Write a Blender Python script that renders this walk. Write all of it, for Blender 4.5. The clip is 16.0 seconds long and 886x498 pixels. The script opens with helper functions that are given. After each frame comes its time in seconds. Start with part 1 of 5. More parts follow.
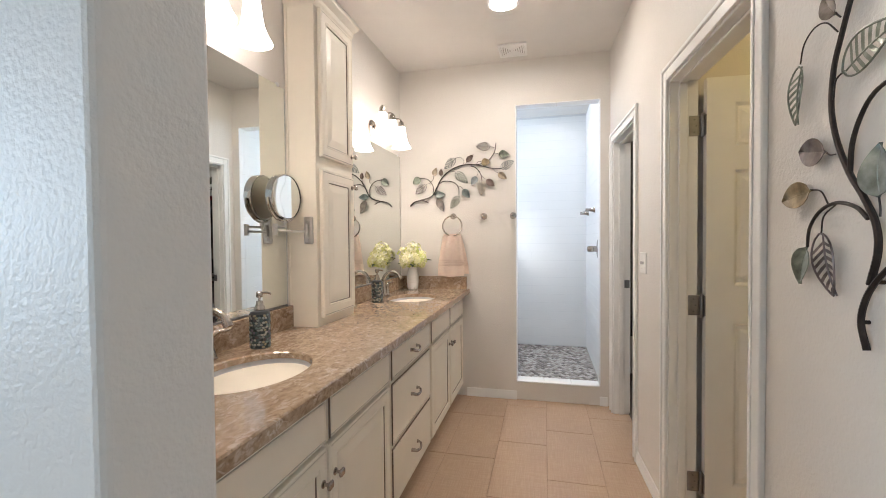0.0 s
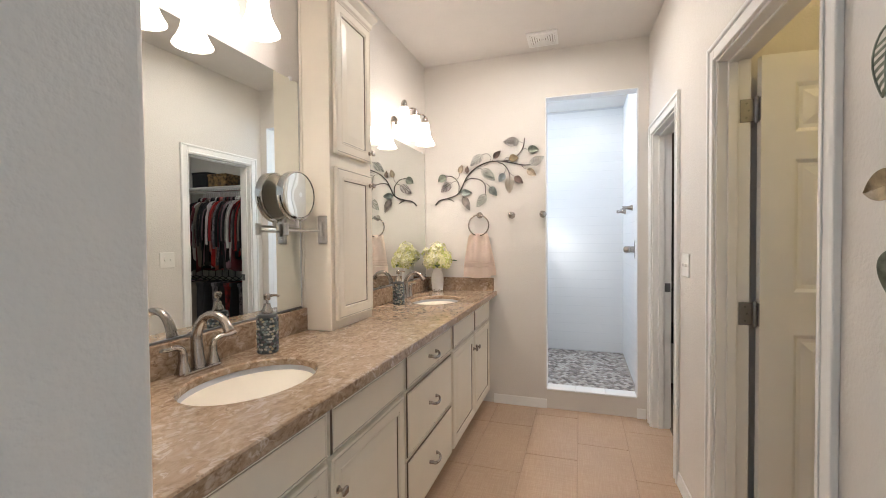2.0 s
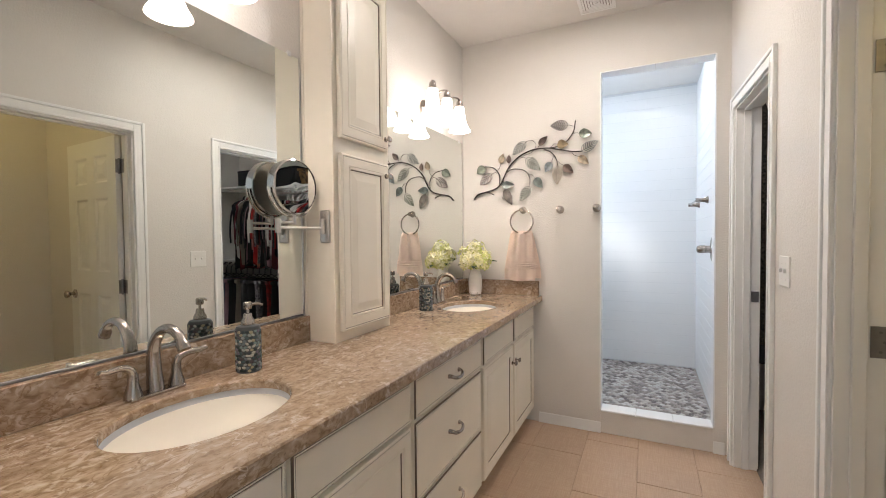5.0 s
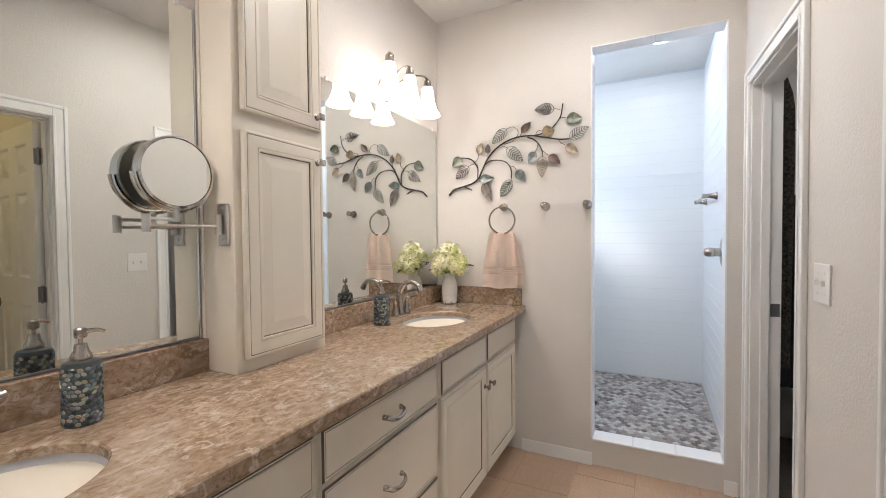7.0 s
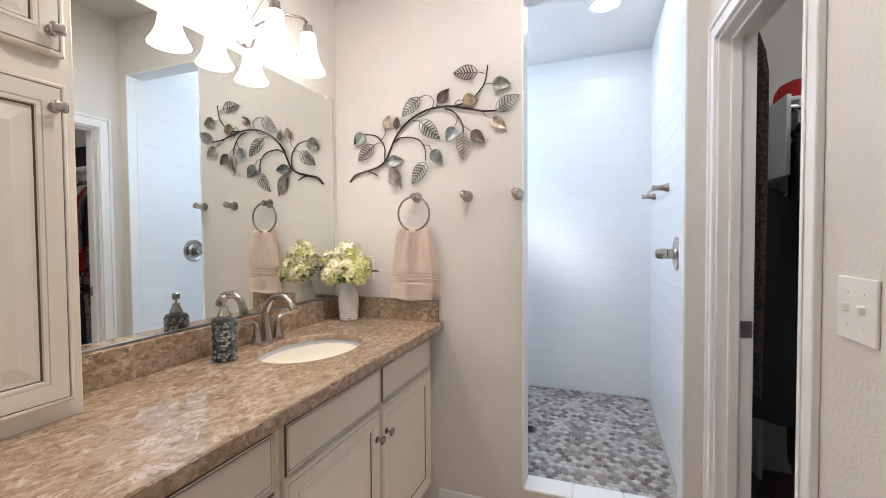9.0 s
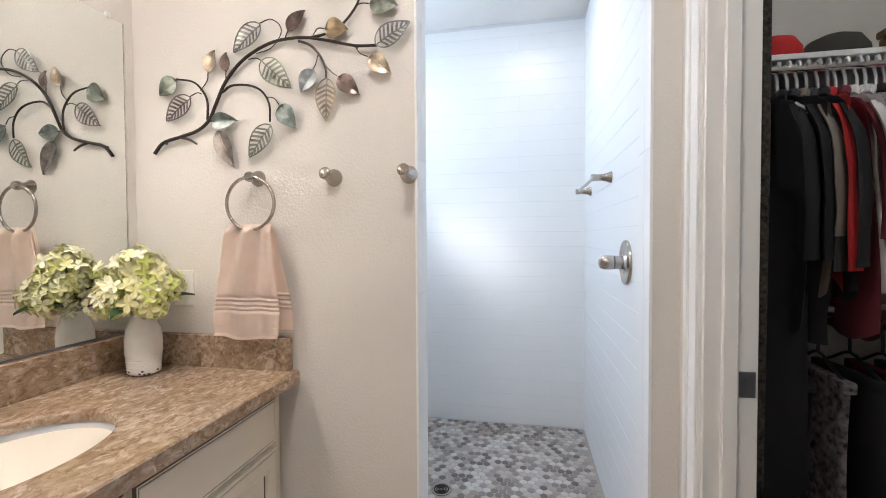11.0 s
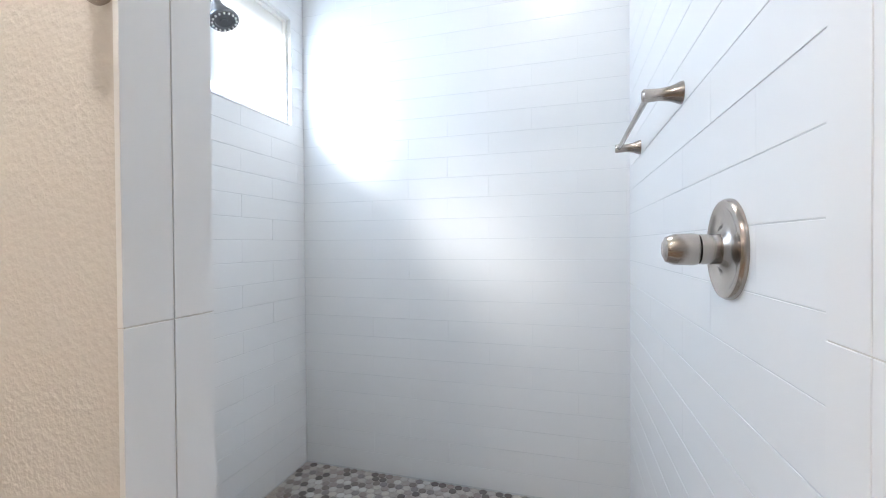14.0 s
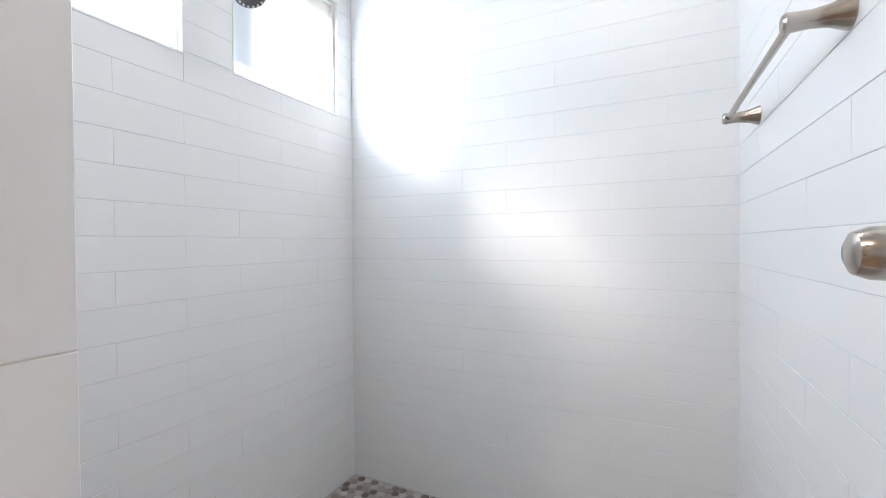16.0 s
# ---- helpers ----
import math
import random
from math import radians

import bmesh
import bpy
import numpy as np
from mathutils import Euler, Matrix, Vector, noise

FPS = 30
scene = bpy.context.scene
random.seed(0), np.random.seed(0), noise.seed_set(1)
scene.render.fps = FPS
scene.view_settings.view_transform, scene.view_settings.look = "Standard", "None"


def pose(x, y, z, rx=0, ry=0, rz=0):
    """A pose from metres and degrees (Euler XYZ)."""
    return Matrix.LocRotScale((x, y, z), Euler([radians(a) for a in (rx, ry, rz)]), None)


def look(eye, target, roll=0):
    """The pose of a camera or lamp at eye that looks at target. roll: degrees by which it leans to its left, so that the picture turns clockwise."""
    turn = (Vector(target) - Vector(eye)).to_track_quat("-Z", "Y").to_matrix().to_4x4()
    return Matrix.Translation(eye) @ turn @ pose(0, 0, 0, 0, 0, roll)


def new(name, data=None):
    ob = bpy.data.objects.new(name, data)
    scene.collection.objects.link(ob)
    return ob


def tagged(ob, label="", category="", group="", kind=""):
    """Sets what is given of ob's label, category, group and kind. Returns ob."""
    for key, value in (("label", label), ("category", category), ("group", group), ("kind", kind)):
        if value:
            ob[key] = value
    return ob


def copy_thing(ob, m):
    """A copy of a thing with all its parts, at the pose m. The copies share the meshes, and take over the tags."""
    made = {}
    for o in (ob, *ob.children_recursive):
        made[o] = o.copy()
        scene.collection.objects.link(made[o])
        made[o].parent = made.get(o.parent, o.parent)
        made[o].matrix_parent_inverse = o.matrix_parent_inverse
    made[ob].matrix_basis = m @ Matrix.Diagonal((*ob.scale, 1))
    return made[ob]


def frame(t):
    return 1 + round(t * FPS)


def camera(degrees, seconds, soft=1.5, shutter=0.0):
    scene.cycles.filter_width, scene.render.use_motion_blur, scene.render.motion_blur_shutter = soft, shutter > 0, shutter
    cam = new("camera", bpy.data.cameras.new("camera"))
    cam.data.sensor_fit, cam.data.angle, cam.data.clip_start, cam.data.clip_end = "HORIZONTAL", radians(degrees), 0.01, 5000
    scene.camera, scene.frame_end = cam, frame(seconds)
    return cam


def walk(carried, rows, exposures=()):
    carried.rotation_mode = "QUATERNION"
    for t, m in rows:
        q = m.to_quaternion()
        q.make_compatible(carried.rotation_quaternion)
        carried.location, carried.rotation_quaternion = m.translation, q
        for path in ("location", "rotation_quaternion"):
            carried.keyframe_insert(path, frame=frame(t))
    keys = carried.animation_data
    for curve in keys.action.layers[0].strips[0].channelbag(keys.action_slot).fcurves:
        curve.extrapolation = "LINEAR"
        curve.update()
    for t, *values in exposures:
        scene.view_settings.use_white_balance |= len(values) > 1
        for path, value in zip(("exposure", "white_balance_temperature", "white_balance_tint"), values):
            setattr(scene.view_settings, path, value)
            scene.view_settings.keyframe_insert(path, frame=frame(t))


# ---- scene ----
cam = camera(92.8, 16.0, soft=0.95)
PATH = [
    (0, (0.156, -0.083, 1.319), (-0.309, 1.862, 1.272), -0.5),
    (0.5, (0.161, -0.047, 1.32), (-0.341, 1.888, 1.271), -0.6),
    (1, (0.171, -0.015, 1.322), (-0.375, 1.909, 1.274), -0.6),
    (1.5, (0.184, 0.02, 1.322), (-0.403, 1.932, 1.275), -0.5),
    (2, (0.188, 0.058, 1.318), (-0.431, 1.959, 1.272), -0.5),
    (2.5, (0.198, 0.102, 1.323), (-0.453, 1.993, 1.274), -0.6),
    (3, (0.208, 0.15, 1.33), (-0.487, 2.025, 1.28), -0.6),
    (3.5, (0.214, 0.211, 1.33), (-0.531, 2.066, 1.277), -0.6),
    (6, (0.22, 0.611, 1.313), (-0.683, 2.395, 1.26), -0.5),
    (6.5, (0.232, 0.732, 1.324), (-0.656, 2.523, 1.268), -0.5),
    (7, (0.251, 0.857, 1.319), (-0.64, 2.647, 1.268), -0.5),
    (7.5, (0.263, 1.002, 1.315), (-0.606, 2.803, 1.264), -0.5),
    (8, (0.261, 1.166, 1.311), (-0.555, 2.991, 1.265), -0.4),
    (8.2, (0.26, 1.228, 1.311), (-0.534, 3.063, 1.264), -0.4),
    (10.5, (0.252, 1.992, 1.318), (-0.192, 3.941, 1.259), -0.3),
    (11, (0.252, 2.183, 1.316), (-0.13, 4.145, 1.265), -0.3),
    (11.5, (0.273, 2.39, 1.308), (-0.106, 4.353, 1.25), -0.3),
    (12, (0.289, 2.571, 1.295), (-0.085, 4.535, 1.236), -0.3),
    (12.5, (0.314, 2.73, 1.274), (-0.076, 4.691, 1.224), -0.1),
    (13, (0.332, 2.873, 1.26), (-0.104, 4.825, 1.222), -0.3),
    (13.5, (0.344, 2.989, 1.255), (-0.143, 4.928, 1.221), -0.5),
    (14, (0.37, 3.08, 1.231), (-0.193, 4.999, 1.208), -0.4),
    (14.5, (0.372, 3.157, 1.224), (-0.27, 5.05, 1.201), -0.3),
    (15, (0.362, 3.226, 1.223), (-0.357, 5.092, 1.201), -0.3),
    (15.5, (0.354, 3.279, 1.227), (-0.434, 5.117, 1.204), -0.4),
    (16, (0.348, 3.336, 1.232), (-0.521, 5.137, 1.203), -0.35),
]
EXPOSURES = [(0, 1.0, 6380, 10), (3.7, 0.97, 6370, 10), (6, 0.90, 6200, 10), (8.2, 0.88, 6000, 10), (10.5, 0.94, 6080, 10),
             (12, 0.90, 6230, 10), (13, 0.88, 6180, 10), (14.5, 0.90, 6500, 10), (16, 0.93, 6750, 12)]
walk(cam, [(t, look(eye, target, roll)) for t, eye, target, roll in PATH], EXPOSURES)

# ---------------------------------------------------------------- light
world = bpy.data.worlds.new("daylight")
scene.world = world
world.use_nodes = True
wn, wl = world.node_tree.nodes, world.node_tree.links
SUN_AZ, SUN_EL = 40.6, 28.8            # the sun's light travels towards +x, +y
sky = wn.new("ShaderNodeTexSky")
sky.sky_type, sky.sun_disc = "NISHITA", False
sky.sun_elevation, sky.sun_rotation = radians(SUN_EL), radians(180 + SUN_AZ)
wn["Background"].inputs[1].default_value = 0.15
wl.new(sky.outputs[0], wn["Background"].inputs[0])
sun = new("sun", bpy.data.lights.new("sun", "SUN"))
sun.data.energy, sun.data.angle, sun.data.color = 2.4, radians(16), (1, 0.97, 0.92)
sun.matrix_world = look((-4.0, -2.0, 6.0), Vector((-4.0, -2.0, 6.0)) + Vector((0.97, 1.13, -0.82)))
LAMP = (1.0, 0.855, 0.755)
SHADE_POWER, BULB_POWER = 5.2, 66.0


def area(name, m, sx, sy, power, colour):
    d = bpy.data.lights.new(name, "AREA")
    d.shape, d.size, d.size_y, d.energy, d.color = "RECTANGLE", sx, sy, power, colour
    ob = new(name, d)
    ob.matrix_world = m
    return ob


# sky light in the two shower windows and in the window of the room outside
area("window_light", look((-1.018, 4.69, 2.13), (0, 4.69, 2.0)), 0.53, 0.50, 3.7, (0.60, 0.77, 1.0))
area("window_light", look((-1.018, 3.92, 2.13), (0, 3.92, 2.0)), 0.53, 0.50, 3.7, (0.60, 0.77, 1.0))
area("window_light", look((-2.98, -1.2, 1.5), (0, -0.9, 1.2)), 1.5, 1.3, 34, (0.56, 0.77, 1.0))

# ---------------------------------------------------------------- materials
def material(name, colour, rough=0.5, metal=0.0, spread=0.04, scale=6.0, bump=0.0, bump_scale=60.0, fine=0.0,
             second=None, piece=0.0, coat=0.0, bump_detail=2.0, distance=0.002):
    """A painted or solid surface: base colour varied at two scales, roughness varied a little, fine relief."""
    m = bpy.data.materials.new(name)
    m.use_nodes = True
    n, l = m.node_tree.nodes, m.node_tree.links
    b = n["Principled BSDF"]
    co = n.new("ShaderNodeTexCoord")
    big = n.new("ShaderNodeTexNoise")
    big.inputs["Scale"].default_value, big.inputs["Detail"].default_value = scale, 5
    l.new(co.outputs["Object"], big.inputs["Vector"])
    ramp = n.new("ShaderNodeValToRGB")
    a = [max(0, c * (1 - spread)) for c in colour]
    z = second or [min(1, c * (1 + spread)) for c in colour]
    ramp.color_ramp.elements[0].color, ramp.color_ramp.elements[1].color = (*a, 1), (*z, 1)
    ramp.color_ramp.elements[0].position, ramp.color_ramp.elements[1].position = 0.3, 0.7
    l.new(big.outputs["Fac"], ramp.inputs[0])
    out = ramp.outputs[0]
    if piece:
        info = n.new("ShaderNodeObjectInfo")
        hsv = n.new("ShaderNodeHueSaturation")
        mr = n.new("ShaderNodeMapRange")
        mr.inputs[3].default_value, mr.inputs[4].default_value = 1 - piece, 1 + piece
        l.new(info.outputs["Random"], mr.inputs[0])
        l.new(mr.outputs[0], hsv.inputs["Value"])
        l.new(out, hsv.inputs["Color"])
        out = hsv.outputs[0]
    l.new(out, b.inputs["Base Color"])
    rr = n.new("ShaderNodeMapRange")
    rr.inputs[3].default_value, rr.inputs[4].default_value = max(0.02, rough * 0.85), min(1, rough * 1.15)
    l.new(big.outputs["Fac"], rr.inputs[0])
    l.new(rr.outputs[0], b.inputs["Roughness"])
    b.inputs["Metallic"].default_value = metal
    b.inputs["Coat Weight"].default_value = coat
    if bump:
        bn = n.new("ShaderNodeTexNoise")
        bn.inputs["Scale"].default_value, bn.inputs["Detail"].default_value = bump_scale, bump_detail
        l.new(co.outputs["Object"], bn.inputs["Vector"])
        bp = n.new("ShaderNodeBump")
        bp.inputs["Strength"].default_value, bp.inputs["Distance"].default_value = bump, distance
        l.new(bn.outputs["Fac"], bp.inputs["Height"])
        l.new(bp.outputs[0], b.inputs["Normal"])
    return m


def glow(name, colour, strength):
    m = bpy.data.materials.new(name)
    m.use_nodes = True
    b = m.node_tree.nodes["Principled BSDF"]
    b.inputs["Base Color"].default_value = (0.9, 0.9, 0.88, 1)
    b.inputs["Roughness"].default_value = 0.3
    b.inputs["Emission Color"].default_value, b.inputs["Emission Strength"].default_value = (*colour, 1), strength
    return m


def glass(name, tint=(1, 1, 1), rough=0.0, ior=1.45):
    m = bpy.data.materials.new(name)
    m.use_nodes = True
    b = m.node_tree.nodes["Principled BSDF"]
    b.inputs["Base Color"].default_value = (*tint, 1)
    b.inputs["Roughness"].default_value, b.inputs["IOR"].default_value = rough, ior
    b.inputs["Transmission Weight"].default_value = 1
    return m


def quartz_material():
    """Engineered stone: soft tan clouds, cream flakes and thin curled brown and gold flecks."""
    m = bpy.data.materials.new("brown_quartz")
    m.use_nodes = True
    n, l = m.node_tree.nodes, m.node_tree.links
    b = n["Principled BSDF"]
    co = n.new("ShaderNodeTexCoord")
    warp = n.new("ShaderNodeTexNoise")
    warp.inputs["Scale"].default_value, warp.inputs["Detail"].default_value = 16, 3
    l.new(co.outputs["Object"], warp.inputs["Vector"])
    mix = n.new("ShaderNodeMixRGB")
    mix.blend_type = "LINEAR_LIGHT"
    mix.inputs[0].default_value = 0.012
    l.new(co.outputs["Object"], mix.inputs[1])
    l.new(warp.outputs["Color"], mix.inputs[2])

    def noise(scale, detail, twist, offset):
        mp = n.new("ShaderNodeMapping")
        mp.inputs["Location"].default_value = (offset, offset * 0.7, offset * 1.3)
        mp.inputs["Scale"].default_value = (1.0, 0.62, 1.0)
        l.new(mix.outputs[0], mp.inputs["Vector"])
        t = n.new("ShaderNodeTexNoise")
        t.inputs["Scale"].default_value, t.inputs["Detail"].default_value, t.inputs["Distortion"].default_value = scale, detail, twist
        l.new(mp.outputs[0], t.inputs["Vector"])
        return t

    def ramp(src, stops):
        r = n.new("ShaderNodeValToRGB")
        e = r.color_ramp.elements
        e[0].position, e[0].color = stops[0][0], (*stops[0][1], 1)
        e[1].position, e[1].color = stops[-1][0], (*stops[-1][1], 1)
        for p, c in stops[1:-1]:
            e.new(p).color = (*c, 1)
        l.new(src.outputs["Fac"], r.inputs[0])
        return r

    def over(mask, under, colour, amount):
        k = n.new("ShaderNodeMath")
        k.operation = "MULTIPLY"
        k.inputs[1].default_value = amount
        l.new(mask.outputs[0], k.inputs[0])
        x = n.new("ShaderNodeMixRGB")
        l.new(k.outputs[0], x.inputs[0])
        l.new(under, x.inputs[1])
        x.inputs[2].default_value = (*colour, 1)
        return x.outputs[0]

    black, white = (0, 0, 0), (1, 1, 1)
    col = ramp(noise(58, 9, 0.5, 0.0), [(0.27, QUARTZ_TONES[0]), (0.40, QUARTZ_TONES[1]), (0.50, QUARTZ_TONES[2]), (0.60, QUARTZ_TONES[3]), (0.74, QUARTZ_TONES[4])]).outputs[0]
    col = over(ramp(noise(9, 4, 0.6, 2.2), [(0.42, white), (0.58, black)]), col, (0.27, 0.18, 0.11), 0.38)
    col = over(ramp(noise(30, 5, 1.1, 3.1), [(0.57, black), (0.65, white)]), col, (0.60, 0.49, 0.40), 0.62)
    col = over(ramp(noise(34, 5, 1.2, 7.7), [(0.33, white), (0.41, black)]), col, (0.19, 0.112, 0.06), 0.65)
    col = over(ramp(noise(17, 3, 2.0, 5.3), [(0.478, black), (0.50, white), (0.515, black)]), col, (0.20, 0.115, 0.05), 0.62)
    col = over(ramp(noise(13, 3, 1.8, 6.1), [(0.63, black), (0.66, white), (0.69, black)]), col, (0.70, 0.60, 0.51), 0.6)
    col = over(ramp(noise(110, 3, 0.5, 9.9), [(0.66, black), (0.72, white)]), col, (0.12, 0.07, 0.04), 0.55)
    l.new(col, b.inputs["Base Color"])
    b.inputs["Roughness"].default_value = 0.06
    return m


QUARTZ_TONES = [(0.20, 0.126, 0.073), (0.305, 0.212, 0.136), (0.38, 0.276, 0.188), (0.445, 0.338, 0.245), (0.56, 0.46, 0.365)]


def floor_material():
    m = bpy.data.materials.new("linen_porcelain")
    m.use_nodes = True
    n, l = m.node_tree.nodes, m.node_tree.links
    b = n["Principled BSDF"]
    co = n.new("ShaderNodeTexCoord")
    info = n.new("ShaderNodeObjectInfo")
    cols = []
    for sc in ((260, 9, 1), (9, 260, 1)):
        mp = n.new("ShaderNodeMapping")
        mp.inputs["Scale"].default_value = sc
        l.new(co.outputs["Object"], mp.inputs["Vector"])
        l.new(info.outputs["Random"], mp.inputs["Location"])
        t = n.new("ShaderNodeTexNoise")
        t.inputs["Scale"].default_value, t.inputs["Detail"].default_value = 1.0, 3
        l.new(mp.outputs[0], t.inputs["Vector"])
        cols.append(t)
    add = n.new("ShaderNodeMath")
    l.new(cols[0].outputs["Fac"], add.inputs[0])
    l.new(cols[1].outputs["Fac"], add.inputs[1])
    r = n.new("ShaderNodeValToRGB")
    r.color_ramp.elements[0].position, r.color_ramp.elements[0].color = 0.75 / 2 + 0.05, (0.445, 0.305, 0.205, 1)
    r.color_ramp.elements[1].position, r.color_ramp.elements[1].color = 0.62, (0.51, 0.365, 0.257, 1)
    half = n.new("ShaderNodeMath")
    half.operation = "MULTIPLY"
    half.inputs[1].default_value = 0.5
    l.new(add.outputs[0], half.inputs[0])
    l.new(half.outputs[0], r.inputs[0])
    big = n.new("ShaderNodeTexNoise")
    big.inputs["Scale"].default_value = 3.5
    l.new(co.outputs["Object"], big.inputs["Vector"])
    hsv = n.new("ShaderNodeHueSaturation")
    mr = n.new("ShaderNodeMapRange")
    mr.inputs[3].default_value, mr.inputs[4].default_value = 0.9, 1.1
    l.new(big.outputs["Fac"], mr.inputs[0])
    l.new(mr.outputs[0], hsv.inputs["Value"])
    l.new(r.outputs[0], hsv.inputs["Color"])
    l.new(hsv.outputs[0], b.inputs["Base Color"])
    b.inputs["Roughness"].default_value = 0.42
    bp = n.new("ShaderNodeBump")
    bp.inputs["Strength"].default_value, bp.inputs["Distance"].default_value = 0.07, 0.001
    l.new(half.outputs[0], bp.inputs["Height"])
    l.new(bp.outputs[0], b.inputs["Normal"])
    return m


def island_material(name, stops, rough=0.4, islands=True):
    """Colour picked piece by piece from a ramp."""
    m = bpy.data.materials.new(name)
    m.use_nodes = True
    n, l = m.node_tree.nodes, m.node_tree.links
    b = n["Principled BSDF"]
    geo = n.new("ShaderNodeNewGeometry") if islands else n.new("ShaderNodeObjectInfo")
    r = n.new("ShaderNodeValToRGB")
    r.color_ramp.interpolation = "CONSTANT"
    e = r.color_ramp.elements
    e[0].color = (*stops[0], 1)
    e[1].position, e[1].color = 1 / len(stops), (*stops[1], 1)
    for i in range(2, len(stops)):
        e.new(i / len(stops)).color = (*stops[i], 1)
    l.new(geo.outputs["Random Per Island" if islands else "Random"], r.inputs[0])
    tex = n.new("ShaderNodeTexNoise")
    tex.inputs["Scale"].default_value, tex.inputs["Detail"].default_value = 70, 4
    co = n.new("ShaderNodeTexCoord")
    l.new(co.outputs["Object"], tex.inputs["Vector"])
    hsv = n.new("ShaderNodeHueSaturation")
    mr = n.new("ShaderNodeMapRange")
    mr.inputs[3].default_value, mr.inputs[4].default_value = 0.8, 1.2
    l.new(tex.outputs["Fac"], mr.inputs[0])
    l.new(mr.outputs[0], hsv.inputs["Value"])
    l.new(r.outputs[0], hsv.inputs["Color"])
    l.new(hsv.outputs[0], b.inputs["Base Color"])
    b.inputs["Roughness"].default_value = rough
    return m


PAINT = material("wall_paint", (0.725, 0.69, 0.645), 0.48, spread=0.02, scale=2, bump=0.45, bump_scale=115, bump_detail=2, distance=0.0037)
CEIL = material("ceiling_paint", (0.74, 0.71, 0.675), 0.7, spread=0.02, bump=0.4, bump_scale=70, distance=0.003)
TRIM = material("trim_paint", (0.86, 0.855, 0.835), 0.33, spread=0.02)
CAB = material("cabinet_paint", (0.835, 0.77, 0.655), 0.36, spread=0.03, scale=4, bump=0.05, bump_scale=200)
GLAZE = material("brown_glaze", (0.13, 0.088, 0.058), 0.5, spread=0.2, scale=20)
# near-black colour painted for the shade inside outlet and drain slots
DARK = material("slot_shade", (0.03, 0.026, 0.022), 0.8)
QUARTZ = quartz_material()
FLOOR = floor_material()
GROUT = material("floor_grout", (0.42, 0.295, 0.205), 0.8, scale=40, spread=0.1)
TILE = material("white_glazed_tile", (0.87, 0.87, 0.865), 0.30, spread=0.01, scale=3, bump=0.03, bump_scale=9, piece=0.004, distance=0.004)
TGROUT = material("pale_grout", (0.73, 0.735, 0.735), 0.6, spread=0.02, scale=30)
PGROUT = material("mosaic_grout", (0.42, 0.385, 0.35), 0.85, spread=0.08, scale=30)
PEBBLE_COLOURS = [(0.50, 0.47, 0.44), (0.20, 0.165, 0.145), (0.38, 0.33, 0.30), (0.58, 0.56, 0.53), (0.27, 0.225, 0.20),
                  (0.13, 0.105, 0.095), (0.46, 0.42, 0.385), (0.33, 0.275, 0.25), (0.52, 0.48, 0.43), (0.24, 0.21, 0.20)]
PEBBLE = island_material("mosaic_rounds", PEBBLE_COLOURS, 0.35)
PEBBLE_PIECE = island_material("mosaic_round_pieces", PEBBLE_COLOURS, 0.35, islands=False)
NICKEL = material("brushed_nickel", (0.44, 0.40, 0.365), 0.22, metal=1.0, spread=0.05, scale=30, bump=0.05, bump_scale=300)
CHROME = material("polished_chrome", (0.78, 0.77, 0.75), 0.09, metal=1.0, spread=0.02)
SATIN = material("satin_metal", (0.62, 0.585, 0.55), 0.30, metal=1.0, spread=0.03)
BUTT = material("satin_steel_hinge", (0.31, 0.31, 0.32), 0.33, metal=1.0, spread=0.08, scale=40)
HINGE = material("grey_steel_hinge", (0.22, 0.22, 0.23), 0.36, metal=1.0, spread=0.08, scale=40)
PORCELAIN = material("white_porcelain", (0.585, 0.595, 0.62), 0.08, spread=0.01)
PLASTIC = material("ivory_plastic", (0.82, 0.80, 0.76), 0.35, spread=0.02)
WHITE_PLASTIC = material("white_plastic", (0.80, 0.80, 0.79), 0.4, spread=0.03)
IRON = material("blackened_iron", (0.045, 0.035, 0.03), 0.42, metal=0.6, spread=0.3, scale=40)
TOWEL = material("blush_terry", (0.99, 0.835, 0.735), 0.95, spread=0.03, scale=25, bump=0.8, bump_scale=330, distance=0.0008)
_s = TOWEL.node_tree.nodes["Principled BSDF"]
_s.inputs["Sheen Weight"].default_value, _s.inputs["Sheen Roughness"].default_value = 0.25, 0.5
FROST = glow("frosted_shade", LAMP, SHADE_POWER)
BULB = glow("lamp_bulb", LAMP, BULB_POWER)
CAN_GLOW = glow("downlight_lens", (1.0, 0.915, 0.84), 140.0)
CAN_COOL = glow("shower_downlight_lens", (1.0, 0.96, 0.91), 42.0)
MIRROR = bpy.data.materials.new("silvered_glass")
MIRROR.use_nodes = True
_b = MIRROR.node_tree.nodes["Principled BSDF"]
_b.inputs["Base Color"].default_value = (0.79, 0.815, 0.79, 1)
_b.inputs["Metallic"].default_value, _b.inputs["Roughness"].default_value = 1.0, 0.0
GLASS = bpy.data.materials.new("obscure_glass")
GLASS.use_nodes = True
_n, _l = GLASS.node_tree.nodes, GLASS.node_tree.links
_t, _m = _n.new("ShaderNodeBsdfTranslucent"), _n.new("ShaderNodeMixShader")
_t.inputs[0].default_value = (0.92, 0.95, 0.97, 1)
_n["Principled BSDF"].inputs["Base Color"].default_value = (0.9, 0.93, 0.95, 1)
_n["Principled BSDF"].inputs["Roughness"].default_value = 0.2
_m.inputs[0].default_value = 0.85
_l.new(_n["Principled BSDF"].outputs[0], _m.inputs[1])
_l.new(_t.outputs[0], _m.inputs[2])
_l.new(_m.outputs[0], _n["Material Output"].inputs[0])


